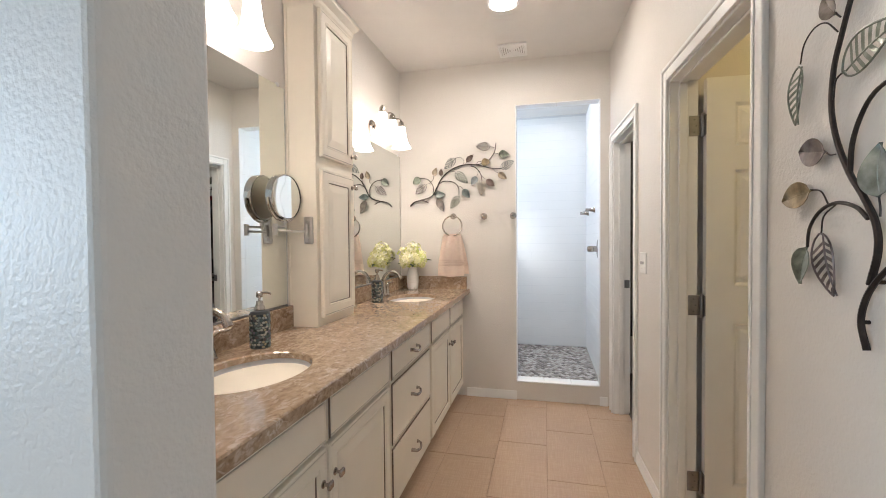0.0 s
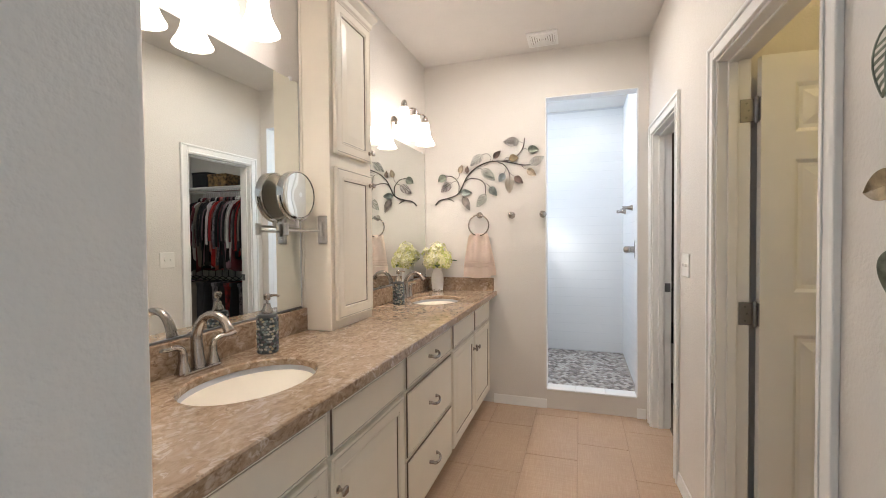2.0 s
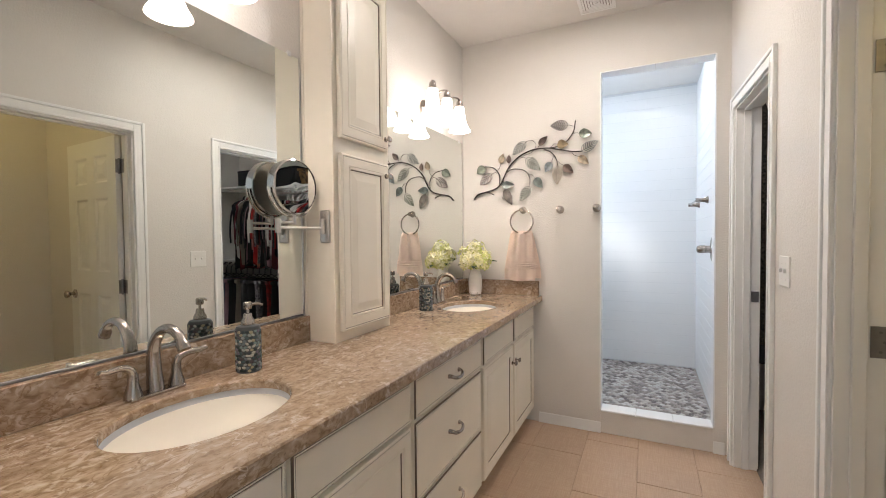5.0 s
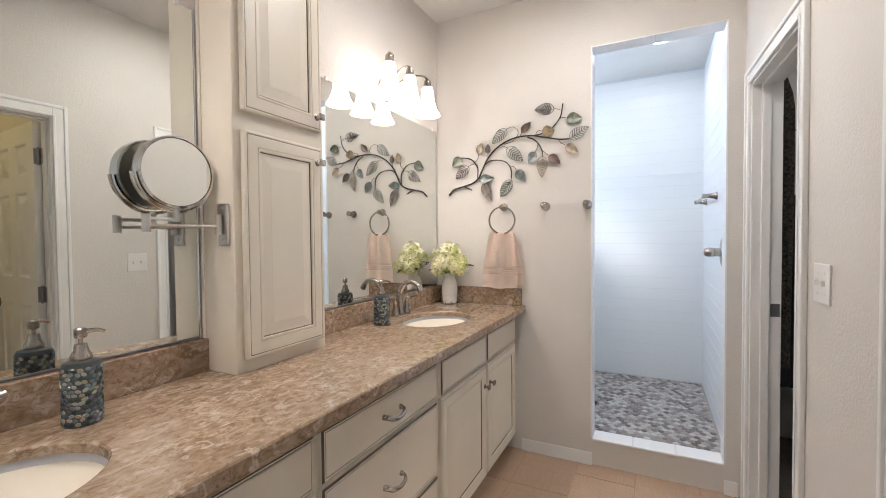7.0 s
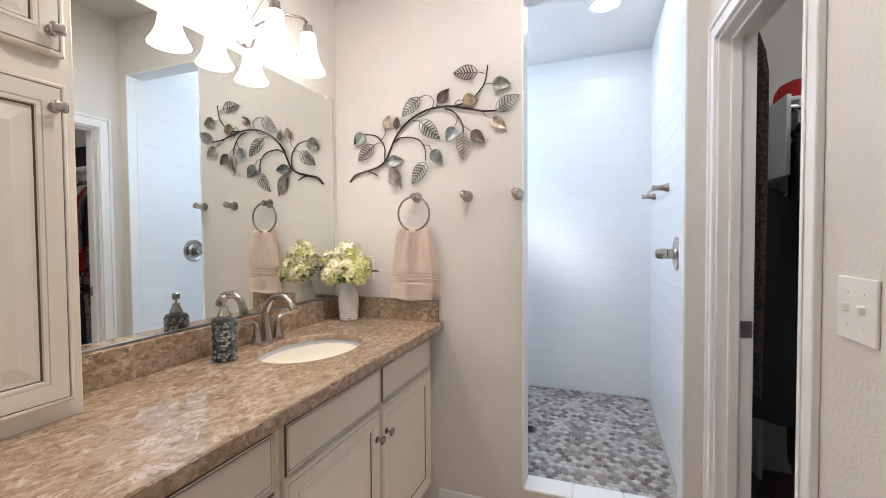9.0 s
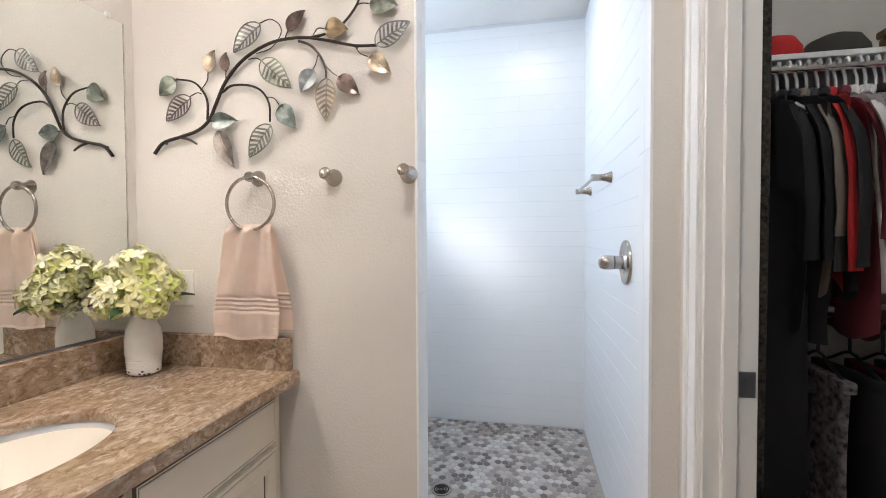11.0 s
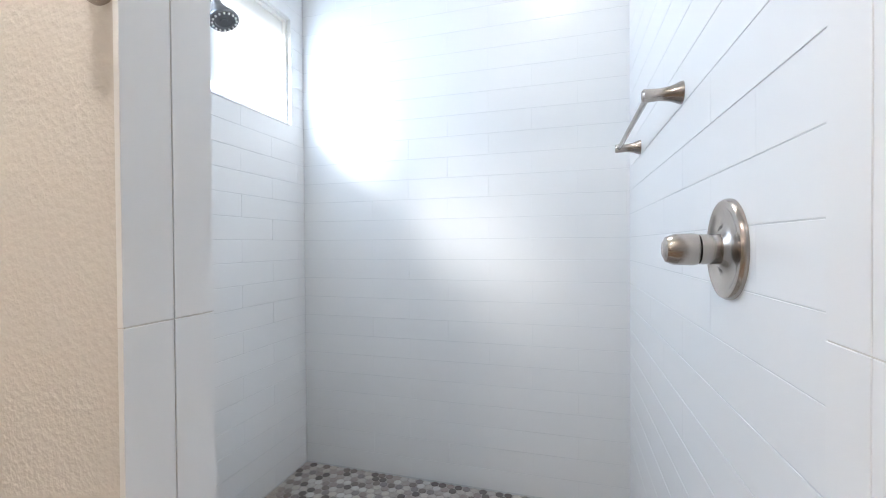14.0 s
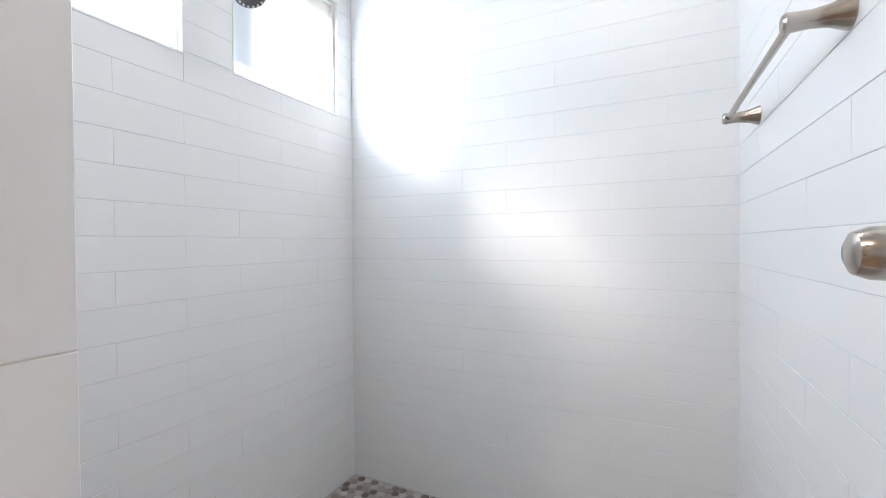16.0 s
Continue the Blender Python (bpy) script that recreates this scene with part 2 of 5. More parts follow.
# ---------------------------------------------------------------- mesh helpers
def box(x0, x1, y0, y1, z0, z1, bevel=0.0, segments=1):
    bm = bmesh.new()
    bmesh.ops.create_cube(bm, size=1.0)
    for v in bm.verts:
        v.co = Vector(((x0 + x1) / 2 + v.co.x * (x1 - x0), (y0 + y1) / 2 + v.co.y * (y1 - y0), (z0 + z1) / 2 + v.co.z * (z1 - z0)))
    if bevel:
        bmesh.ops.bevel(bm, geom=bm.edges[:], offset=bevel, segments=segments, affect="EDGES", profile=0.5)
    return bm


def lathe(profile, seg=24, cap0=True, cap1=True):
    """Turns a profile of (radius, height) about z."""
    bm = bmesh.new()
    rings = []
    for r, z in profile:
        rings.append([bm.verts.new((r * math.cos(2 * math.pi * i / seg), r * math.sin(2 * math.pi * i / seg), z)) for i in range(seg)])
    for a, b in zip(rings, rings[1:]):
        for i in range(seg):
            bm.faces.new((a[i], a[(i + 1) % seg], b[(i + 1) % seg], b[i]))
    if cap0:
        bm.faces.new(rings[0][::-1])
    if cap1:
        bm.faces.new(rings[-1])
    return bm


def smooth_line(pts, n=6):
    """Catmull-Rom through the points."""
    p = [Vector(q) for q in pts]
    if len(p) < 3:
        return p
    p = [2 * p[0] - p[1]] + p + [2 * p[-1] - p[-2]]
    out = []
    for i in range(1, len(p) - 2):
        a, b, c, d = p[i - 1:i + 3]
        for k in range(n):
            t = k / n
            out.append(0.5 * (2 * b + (c - a) * t + (2 * a - 5 * b + 4 * c - d) * t * t + (3 * b - a - 3 * c + d) * t ** 3))
    return out + [p[-2]]


def tube(pts, r, seg=8, closed=False):
    """A round bar along the points; r is one radius or one for each point. An oval one: r as (wide, thick) pairs."""
    bm = bmesh.new()
    p = [Vector(q) for q in pts]
    n = len(p)
    rad = [r] * n if not isinstance(r, (list, tuple)) else r
    rings, side = [], None
    for i in range(n):
        a = p[(i - 1) % n] if closed or i else p[i]
        b = p[(i + 1) % n] if closed or i < n - 1 else p[i]
        d = (b - a).normalized()
        if side is None:
            side = d.orthogonal().normalized()
        side = (side - d * side.dot(d)).normalized()
        up = d.cross(side)
        q = rad[i] if isinstance(rad[i], (list, tuple)) else (rad[i], rad[i])
        rings.append([bm.verts.new(p[i] + side * q[0] * math.cos(2 * math.pi * k / seg) + up * q[1] * math.sin(2 * math.pi * k / seg)) for k in range(seg)])
    pairs = list(zip(rings, rings[1:])) + ([(rings[-1], rings[0])] if closed else [])
    for a, b in pairs:
        for k in range(seg):
            bm.faces.new((a[k], a[(k + 1) % seg], b[(k + 1) % seg], b[k]))
    if not closed:
        bm.faces.new(rings[0][::-1])
        bm.faces.new(rings[-1])
    return bm


def merge(*bms):
    out = bmesh.new()
    for b in bms:
        me = bpy.data.meshes.new("t")
        b.to_mesh(me)
        b.free()
        out.from_mesh(me)
        bpy.data.meshes.remove(me)
    return out


def moved(bm, m):
    bm.transform(m)
    return bm


def obj(name, bm, mat, parent=None, label="", category="", group="", kind="", smooth=False, m=None):
    me = bpy.data.meshes.new(name)
    bmesh.ops.recalc_face_normals(bm, faces=bm.faces[:])
    bm.to_mesh(me)
    bm.free()
    for k in (mat if isinstance(mat, (list, tuple)) else [mat]):
        me.materials.append(k)
    if smooth:
        for f in me.polygons:
            f.use_smooth = True
        me.set_sharp_from_angle(angle=radians(38))
    ob = new(name, me)
    if parent is not None:
        ob.parent = parent
    if m is not None:
        ob.matrix_basis = m
    return tagged(ob, label, category, group, kind)


def part(name, bm, mat, parent, label="", smooth=False, m=None):
    return obj(name, bm, mat, parent, label, smooth=smooth, m=m)


def thing(name, at, label, category, group="", rz=0.0, kind=""):
    ob = new(name)
    ob.empty_display_size = 0.1
    ob.matrix_basis = pose(*at, 0, 0, rz)
    return tagged(ob, label, category, group, kind)


def framed_panel(w, h, t, rings, marks=()):
    """A panel in the x-z plane, w wide and h high, its front towards -y: rings of (inset, depth behind the front). Faces between
    ring i and i+1 take the second material where i is in marks."""
    bm = bmesh.new()

    def ring(inset, y):
        return [bm.verts.new(c) for c in ((inset, y, inset), (w - inset, y, inset), (w - inset, y, h - inset), (inset, y, h - inset))]
    loops = [ring(0, t)] + [ring(i, d) for i, d in rings]
    bm.faces.new(loops[0][::-1])
    for k, (a, b) in enumerate(zip(loops, loops[1:])):
        for i in range(4):
            f = bm.faces.new((a[i], a[(i + 1) % 4], b[(i + 1) % 4], b[i]))
            f.material_index = 1 if k - 1 in marks else 0
    bm.faces.new(loops[-1])
    return bm


def wall_with_holes(axis, lo, hi, u0, u1, z0, z1, holes):
    """A wall between lo and hi on its axis, from u0 to u1 and z0 to z1, with rectangular holes (u, u, z, z) right through it."""
    us = sorted({u0, u1, *[h[0] for h in holes], *[h[1] for h in holes]})
    zs = sorted({z0, z1, *[h[2] for h in holes], *[h[3] for h in holes]})
    bm = bmesh.new()
    cache = {}

    def vert(w, u, z):
        key = (w, u, z)
        if key not in cache:
            cache[key] = bm.verts.new((w, u, z) if axis == "x" else (u, w, z))
        return cache[key]

    def solid(i, j):
        if not (0 <= i < len(us) - 1 and 0 <= j < len(zs) - 1):
            return False
        cu, cz = (us[i] + us[i + 1]) / 2, (zs[j] + zs[j + 1]) / 2
        return not any(a < cu < b and c < cz < d for a, b, c, d in holes)
    for i in range(len(us) - 1):
        for j in range(len(zs) - 1):
            if not solid(i, j):
                continue
            a, b, c, d = us[i], us[i + 1], zs[j], zs[j + 1]
            for w in (lo, hi):
                bm.faces.new([vert(w, a, c), vert(w, b, c), vert(w, b, d), vert(w, a, d)])
            for di, dj, p, q in ((-1, 0, (a, c), (a, d)), (1, 0, (b, c), (b, d)), (0, -1, (a, c), (b, c)), (0, 1, (a, d), (b, d))):
                if not solid(i + di, j + dj):
                    bm.faces.new([vert(lo, *p), vert(lo, *q), vert(hi, *q), vert(hi, *p)])
    return bm


UP_X = pose(0, 0, 0, 0, 90, 0)      # z axis to +x
UP_Y = pose(0, 0, 0, -90, 0, 0)     # z axis to +y


# ---------------------------------------------------------------- setting
XL, XR, YB, ZC = -1.05, 0.656, 3.40, 2.755
SX0, SX1, SY0, SY1 = -1.005, 0.635, 3.51, 5.08       # the shower's tiled faces
SZ = 0.04                                            # the shower's floor
NIB0, NIB1, NIBX = 0.27, 0.438, -0.31                # short wall at the entrance
TO0, TO1, CO0, CO1, HEAD = 1.28, 2.029, 2.617, 3.275, 2.03
OX0, OX1, OZ, CURB = -0.06, 0.579, 2.39, 0.155       # shower opening
# the right-hand wall stands about two degrees out of square
RW = Matrix.Translation((XR, YB, 0)) @ pose(0, 0, 0, 0, 0, 2.2) @ Matrix.Translation((-XR, -YB, 0))
WIN = ((3.627, 4.212, 1.85, 2.41), (4.395, 4.98, 1.85, 2.41))


def structure(name, bm, mat, label, category="wall"):
    return obj(name, bm, mat, None, label, category, kind="structure")


structure("wall_left", box(-1.17, XL, NIB1, YB, 0, ZC), PAINT, "cream orange-peel textured plaster wall behind the vanity")
structure("wall_back", wall_with_holes("y", YB, SY0, XL - 0.12, XR, 0, ZC, [(OX0 - 0.0014, OX1 + 0.0014, -0.01, OZ + 0.0014)]), PAINT,
          "cream textured plaster wall with a tall shower opening")
structure("wall_right", wall_with_holes("x", XR, XR + 0.115, -3.0, SY0, 0, ZC, [(TO0, TO1, -0.01, HEAD), (CO0, CO1, -0.01, HEAD)]), PAINT,
          "cream textured plaster wall with two door openings").matrix_basis = RW
structure("wall_entrance", box(-3.0, NIBX, NIB0, NIB1, 0, ZC, 0.012, 3), PAINT, "short pale textured wall with rounded corner bead")
structure("wall_shower_left", wall_with_holes("x", -1.17, SX0 - 0.0014, SY0, SY1 + 0.0014, 0, ZC,
          [(a, b, c, d) for a, b, c, d in WIN]), TGROUT, "tile-backed shower wall with two high windows")
structure("wall_shower_back", box(-1.17, XR + 0.115, SY1 + 0.0014, SY1 + 0.12, 0, ZC), TGROUT, "tile-backed shower end wall")
structure("wall_shower_right", box(SX1 + 0.0014, XR + 0.115, SY0 + 0.0005, SY1 + 0.0014, 0, ZC), TGROUT, "tile-backed shower side wall")
structure("ceiling", box(-1.17, 2.7, NIB0, 5.2, ZC, ZC + 0.1), CEIL, "flat off-white textured ceiling", "ceiling")
structure("ceiling_room", box(-3.1, 2.7, -3.1, NIB0, ZC, ZC + 0.1), CEIL, "flat off-white ceiling of the room outside", "ceiling")
structure("floor", box(-3.1, 2.7, -3.1, 5.3, -0.12, -0.003), GROUT, "tan grout bed under porcelain floor tiles", "floor")
structure("wall_room_left", wall_with_holes("x", -3.1, -3.0, -3.0, NIB0, 0, ZC, [(-2.0, -0.4, 0.85, 2.2)]), PAINT, "plain pale wall of the room outside")
structure("wall_room_back", box(-3.1, 1.2, -3.1, -3.0, 0, ZC), PAINT, "plain pale wall of the room outside")
structure("wall_closet_far", box(XR + 0.115, 2.6, 4.25, 4.35, 0, ZC), PAINT, "plain closet end wall")
structure("wall_closet_side", box(2.5, 2.6, 2.2, 4.25, 0, ZC), PAINT, "plain closet side wall")
structure("wall_closet_near", box(XR + 0.115, 2.6, 2.085, 2.2, 0, ZC), PAINT, "plain wall between closet and toilet room")
structure("wall_toilet_side", box(2.0, 2.1, 0.8, 2.1, 0, ZC), PAINT, "plain toilet room wall")
structure("wall_toilet_near", box(XR + 0.115, 2.1, 0.7, 0.8, 0, ZC), PAINT, "plain toilet room wall")


def baseboard(name, x0, x1, y0, y1, side):
    """side: the axis and sign towards the room."""
    bm = box(x0, x1, y0, y1, 0, 0.072)
    top = [v for v in bm.verts if v.co.z > 0.07]
    for v in top:
        if side == "-y" and v.co.y < (y0 + y1) / 2:
            v.co.y += 0.006
        if side == "-x" and v.co.x < (x0 + x1) / 2:
            v.co.x += 0.006
    bmesh.ops.bevel(bm, geom=[e for e in bm.edges if all(v.co.z > 0.07 for v in e.verts)], offset=0.004, segments=2, affect="EDGES")
    return structure(name, bm, TRIM, "white painted baseboard with eased top", "baseboard")


baseboard("baseboard", -0.475, OX0 - 0.0014, YB - 0.013, YB, "-y")
baseboard("baseboard", OX1 + 0.0014, XR - 0.018, YB - 0.013, YB, "-y")
baseboard("baseboard", XR - 0.013, XR, TO1 + 0.064, CO0 - 0.064, "-x").matrix_basis = RW
baseboard("baseboard", XR - 0.013, XR, -3.0, TO0 - 0.064, "-x").matrix_basis = RW


def casing(name, y0, y1, label):
    """Jamb lining, stop and moulded casing round an opening of the right-hand wall."""
    root = thing(name, (XR, (y0 + y1) / 2, 0), label, "door frame", kind="structure")
    root.matrix_basis = RW @ root.matrix_basis
    h = (y1 - y0) / 2
    d = 0.115
    j = 0.016

    def board(ya, yb, za, zb, nm="casing_board"):
        part(nm, box(-0.011, 0.0, ya, yb, za, zb, 0.002), TRIM, root)
    for s in (-1, 1):
        a, b = sorted((s * h, s * (h - j)))
        part("jamb", box(-0.001, d + 0.001, a, b, 0, HEAD, 0.0015), TRIM, root)
        a, b = sorted((s * (h - j), s * (h - j - 0.011)))
        part("door_stop", box(0.035, 0.07, a, b, 0, HEAD - j, 0.003), TRIM, root)
        a, b = sorted((s * (h - 0.006), s * (h + 0.044)))
        board(a, b, 0, HEAD + 0.044)
        a, b = sorted((s * (h + 0.044), s * (h + 0.062)))
        part("casing_backband", box(-0.018, 0.0, a, b, 0, HEAD + 0.062, 0.004, 2), TRIM, root)
        a, b = sorted((s * (h - 0.006), s * (h + 0.008)))
        part("casing_bead", box(-0.015, -0.011, a, b, 0, HEAD + 0.008, 0.002), TRIM, root)
    part("jamb_head", box(-0.001, d + 0.001, -h + j, h - j, HEAD - j, HEAD, 0.0015), TRIM, root)
    part("door_stop_head", box(0.035, 0.07, -h + j, h - j, HEAD - j - 0.011, HEAD - j, 0.003), TRIM, root)
    part("casing_board", box(-0.011, 0, -h + 0.006, h - 0.006, HEAD - 0.006, HEAD + 0.044, 0.002), TRIM, root)
    part("casing_backband", box(-0.018, 0, -h - 0.044, h + 0.044, HEAD + 0.044, HEAD + 0.062, 0.004, 2), TRIM, root)
    part("casing_bead", box(-0.015, -0.011, -h + 0.006, h - 0.006, HEAD - 0.006, HEAD + 0.008, 0.002), TRIM, root)
    return root


casing("door_frame_1", TO0, TO1, "white painted door frame with moulded casing")
closet_frame = casing("door_frame_2", CO0, CO1, "white painted closet door frame with moulded casing")
part("strike_plate", merge(box(0.075, 0.110, (CO1 - CO0) / 2 - 0.0185, (CO1 - CO0) / 2 - 0.015, 0.945, 1.005, 0.001), box(0.085, 0.1, (CO1 - CO0) / 2 - 0.0195, (CO1 - CO0) / 2 - 0.0184, 0.96, 0.99)), HINGE, closet_frame, "dark steel strike plate")


def six_panel_door(name, at, w, h, rz, label):
    root = thing(name, at, label, "door", rz=rz, kind="structure")
    t = 0.035
    root.matrix_basis = RW @ root.matrix_basis
    st, mu = 0.11, 0.10
    pw = (w - 2 * st - mu) / 2
    rails = [(0, 0.20), (0.93, 1.09), (1.60, 1.70), (h - 0.11, h)]
    zp = [(0.20, 0.93), (1.09, 1.60), (1.70, h - 0.11)]
    for x in (0, w - st):
        part("stile", box(x, x + st, 0, t, 0, h), TRIM, root)
    for a, b in rails:
        part("rail", box(st, w - st, 0, t, a, b), TRIM, root)
    for a, b in zp:
        part("mullion", box(st + pw, st + pw + mu, 0, t, a, b), TRIM, root)
        for x in (st, st + pw + mu):
            bm = framed_panel(pw, b - a, t, [(0, 0.0), (0.004, 0.001), (0.016, 0.010), (0.030, 0.010), (0.062, 0.002), (0.066, 0.0015)])
            part("panel", bm, TRIM, root, m=pose(x, 0, a))
    for z in (0.20, 1.0, 1.80):
        hinge = part("hinge", merge(box(-0.003, 0.0, 0.0, 0.034, z - 0.045, z + 0.045, 0.001),
                                    box(-0.062, -0.014, 0.0255, 0.0285, z - 0.045, z + 0.045, 0.001)), BUTT, root, "satin steel butt hinge")
        part("knuckle", lathe([(0.004, -0.052), (0.007, -0.048), (0.007, -0.017), (0.0062, -0.0165), (0.0062, -0.0155), (0.007, -0.015), (0.007, 0.015),
                               (0.0062, 0.0155), (0.0062, 0.0165), (0.007, 0.017), (0.007, 0.048), (0.004, 0.052)], 12), BUTT, hinge, smooth=True, m=pose(-0.009, 0.018, z))
        for dz in (-0.028, 0.0, 0.028):
            part("screw", lathe([(0.0042, 0.0), (0.0038, 0.0012), (0.001, 0.0008)], 10), HINGE, hinge, smooth=True, m=pose(-0.040 + 0.008 * (dz == 0), 0.0255, z + dz, 90, 0, 0))
    part("door_knob", merge(moved(lathe([(0.031, 0), (0.031, 0.006), (0.026, 0.010)], 20), pose(w - 0.062, 0, 0.92, 90)),
                                moved(lathe([(0.011, 0.008), (0.011, 0.03), (0.02, 0.037), (0.027, 0.048), (0.024, 0.06), (0.012, 0.066)], 20), pose(w - 0.062, 0, 0.92, 90))),
             NICKEL, root, "satin nickel door knob", smooth=True)
    return root


six_panel_door("door_1", (XR + 0.140, TO1 - 0.045, 0.012), 0.70, 2.0, 1.0, "white six-panel door standing open into the toilet room")


def window(name, y0, y1, z0, z1):
    root = thing(name, (SX0, (y0 + y1) / 2, z0), "small high window with white vinyl frame and bright glass", "window", "shower windows", kind="structure")
    h, t = (y1 - y0) / 2, z1 - z0
    for a, b, c, d, nm in ((-h, h, 0, 0.02, "window_sill"), (-h, h, t - 0.02, t, "window_frame"), (-h, -h + 0.02, 0.02, t - 0.02, "window_frame"), (h - 0.02, h, 0.02, t - 0.02, "window_frame")):
        part(nm, box(-0.060, -0.020, a, b, c, d, 0.002), TRIM, root)
    for a, b, c, d in ((-h, h, -0.002, 0.006), (-h, h, t - 0.006, t + 0.002), (-h - 0.002, -h + 0.006, 0.006, t - 0.006), (h - 0.006, h + 0.002, 0.006, t - 0.006)):
        part("reveal_tile", box(-0.0195, 0.003, a, b, c, d, 0.0015), TILE, root)
    g = part("pane", box(-0.045, -0.040, -h + 0.02, h - 0.02, 0.02, t - 0.02), GLASS, root)
    g.visible_shadow = False
    return root


for k, (a, b, c, d) in enumerate(WIN):
    window("window_%d" % (k + 1), a, b, c, d)
room_window = thing("window_3", (-3.05, -1.2, 0.85), "large white-framed window of the room outside", "window", kind="structure")
for a, b, c, d in ((-0.8, 0.8, 0, 0.05), (-0.8, 0.8, 1.3, 1.35), (-0.8, -0.75, 0.05, 1.3), (0.75, 0.8, 0.05, 1.3), (-0.02, 0.02, 0.05, 1.3)):
    part("window_frame", box(-0.03, 0.03, a, b, c, d, 0.003), TRIM, room_window)
ground = structure("ground", box(-60, 60, -60, 60, -0.6, -0.5), material("dry_ground", (0.34, 0.30, 0.24), 0.9, scale=0.5, spread=0.15),
                   "pale dry ground outside", "ground")

# shower curb
curb = thing("shower_curb", ((OX0 + OX1) / 2, YB, 0), "low painted curb with white tile cap", "curb", kind="structure")
hw = (OX1 - OX0) / 2 + 0.001
part("curb_body", box(-hw, hw, 0.0, 0.11, 0, CURB - 0.012), PAINT, curb)
for k in range(3):
    a = -hw + k * 2 * hw / 3
    part("cap_tile", box(a + 0.001, a + 2 * hw / 3 - 0.001, -0.006, 0.118, CURB - 0.012, CURB, 0.003), TILE, curb)

# ---------------------------------------------------------------- vanity
DOOR_RINGS = [(0, 0.004), (0.004, 0.0), (0.0085, 0.0), (0.0096, 0.0020), (0.0114, 0.0020), (0.0125, 0.0),
              (0.046, 0.0), (0.047, 0.0025), (0.049, 0.0025), (0.051, 0.0), (0.057, 0.0), (0.059, 0.004), (0.062, 0.007), (0.069, 0.0072), (0.098, 0.003), (0.100, 0.0025)]
DOOR_MARKS = (3, 11)
SLAB_RINGS = [(0, 0.005), (0.005, 0.0), (0.0090, 0.0), (0.0102, 0.0020), (0.0124, 0.0020), (0.0136, 0.0)]
SLAB_MARKS = (0, 3)
FACE = pose(0, 0, 0, 0, 0, 90)         # panel's front to +x, its width along +y
FX = -0.52                             # front of the cabinet boxes


def knob_mesh():
    return merge(lathe([(0.012, 0), (0.012, 0.003), (0.006, 0.006), (0.005, 0.016), (0.009, 0.020)], 14),
                 moved(box(-0.015, 0.015, -0.0125, 0.0125, 0.019, 0.031, 0.006, 3), pose(0, 0, 0)))


def pull_mesh():
    pts = smooth_line([(-0.048, 0, 0.0), (-0.046, 0, 0.014), (-0.035, -0.006, 0.026), (0, -0.012, 0.031), (0.035, -0.006, 0.026), (0.046, 0, 0.014), (0.048, 0, 0.0)], 4)
    n = len(pts)
    return merge(tube(pts, [(0.0065 + 0.003 * abs(2 * i / (n - 1) - 1), 0.0055) for i in range(n)], 8),
                 moved(lathe([(0.009, 0), (0.009, 0.004), (0.006, 0.008)], 12), pose(-0.048, 0, 0)), moved(lathe([(0.009, 0), (0.009, 0.004), (0.006, 0.008)], 12), pose(0.048, 0, 0)))


KNOB_OUT = pose(0, 0, 0, 0, 90, 0)      # z to +x
PULL_OUT = Matrix(((0, 0, 1, 0), (1, 0, 0, 0), (0, 1, 0, 0), (0, 0, 0, 1)))   # x to +y, z to +x, y to +z


def base_cabinet(y0, y1, label):
    root = thing("base_cabinet", (FX, y0, 0), label, "cabinet", "vanity cabinets")
    w = y1 - y0
    part("body", merge(box(-0.52, 0, 0.0015, w - 0.0015, 0.10, 0.861, 0.001), box(-0.52, -0.075, 0.01, w - 0.01, 0, 0.10)), CAB, root)
    return root


def front(root, kind, ya, yb, za, zb, knob=None):
    y0 = root.location.y
    door = kind == "door"
    f = part({"door": "door", "drawer": "drawer_front", "false": "false_front"}[kind],
             framed_panel(yb - ya, zb - za, 0.0195, DOOR_RINGS if door else SLAB_RINGS, DOOR_MARKS if door else SLAB_MARKS),
             [CAB, GLAZE], root, m=pose(0.02, ya - y0, za) @ FACE)
    if kind == "drawer":
        part("pull", pull_mesh(), NICKEL, f, "satin nickel arched pull", True, m=pose((yb - ya) / 2, 0, (zb - za) / 2, 0, 0, -90) @ PULL_OUT)
    if knob:
        part("knob", knob_mesh(), NICKEL, f, "satin nickel square knob", True, m=pose(knob[0] - ya, 0, knob[1] - za, 90, 0, 0))
    return f


c1 = base_cabinet(0.440, 1.655, "cream glazed sink cabinet with two raised-panel doors")
front(c1, "false", 0.566, 1.092, 0.69, 0.832)
front(c1, "false", 1.110, 1.641, 0.69, 0.832)
front(c1, "door", 0.566, 1.092, 0.115, 0.676, (1.064, 0.575))
front(c1, "door", 1.110, 1.641, 0.115, 0.676, (1.139, 0.575))
c2 = base_cabinet(1.655, 2.327, "cream glazed cabinet with three drawers")
for za, zb in ((0.69, 0.832), (0.398, 0.676), (0.115, 0.384)):
    front(c2, "drawer", 1.669, 2.307, za, zb)
c3 = base_cabinet(2.327, 3.396, "cream glazed sink cabinet with two raised-panel doors")
front(c3, "false", 2.346, 2.847, 0.69, 0.832)
front(c3, "false", 2.866, 3.350, 0.69, 0.832)
front(c3, "door", 2.346, 2.847, 0.115, 0.676, (2.820, 0.575))
front(c3, "door", 2.866, 3.350, 0.115, 0.676, (2.894, 0.575))

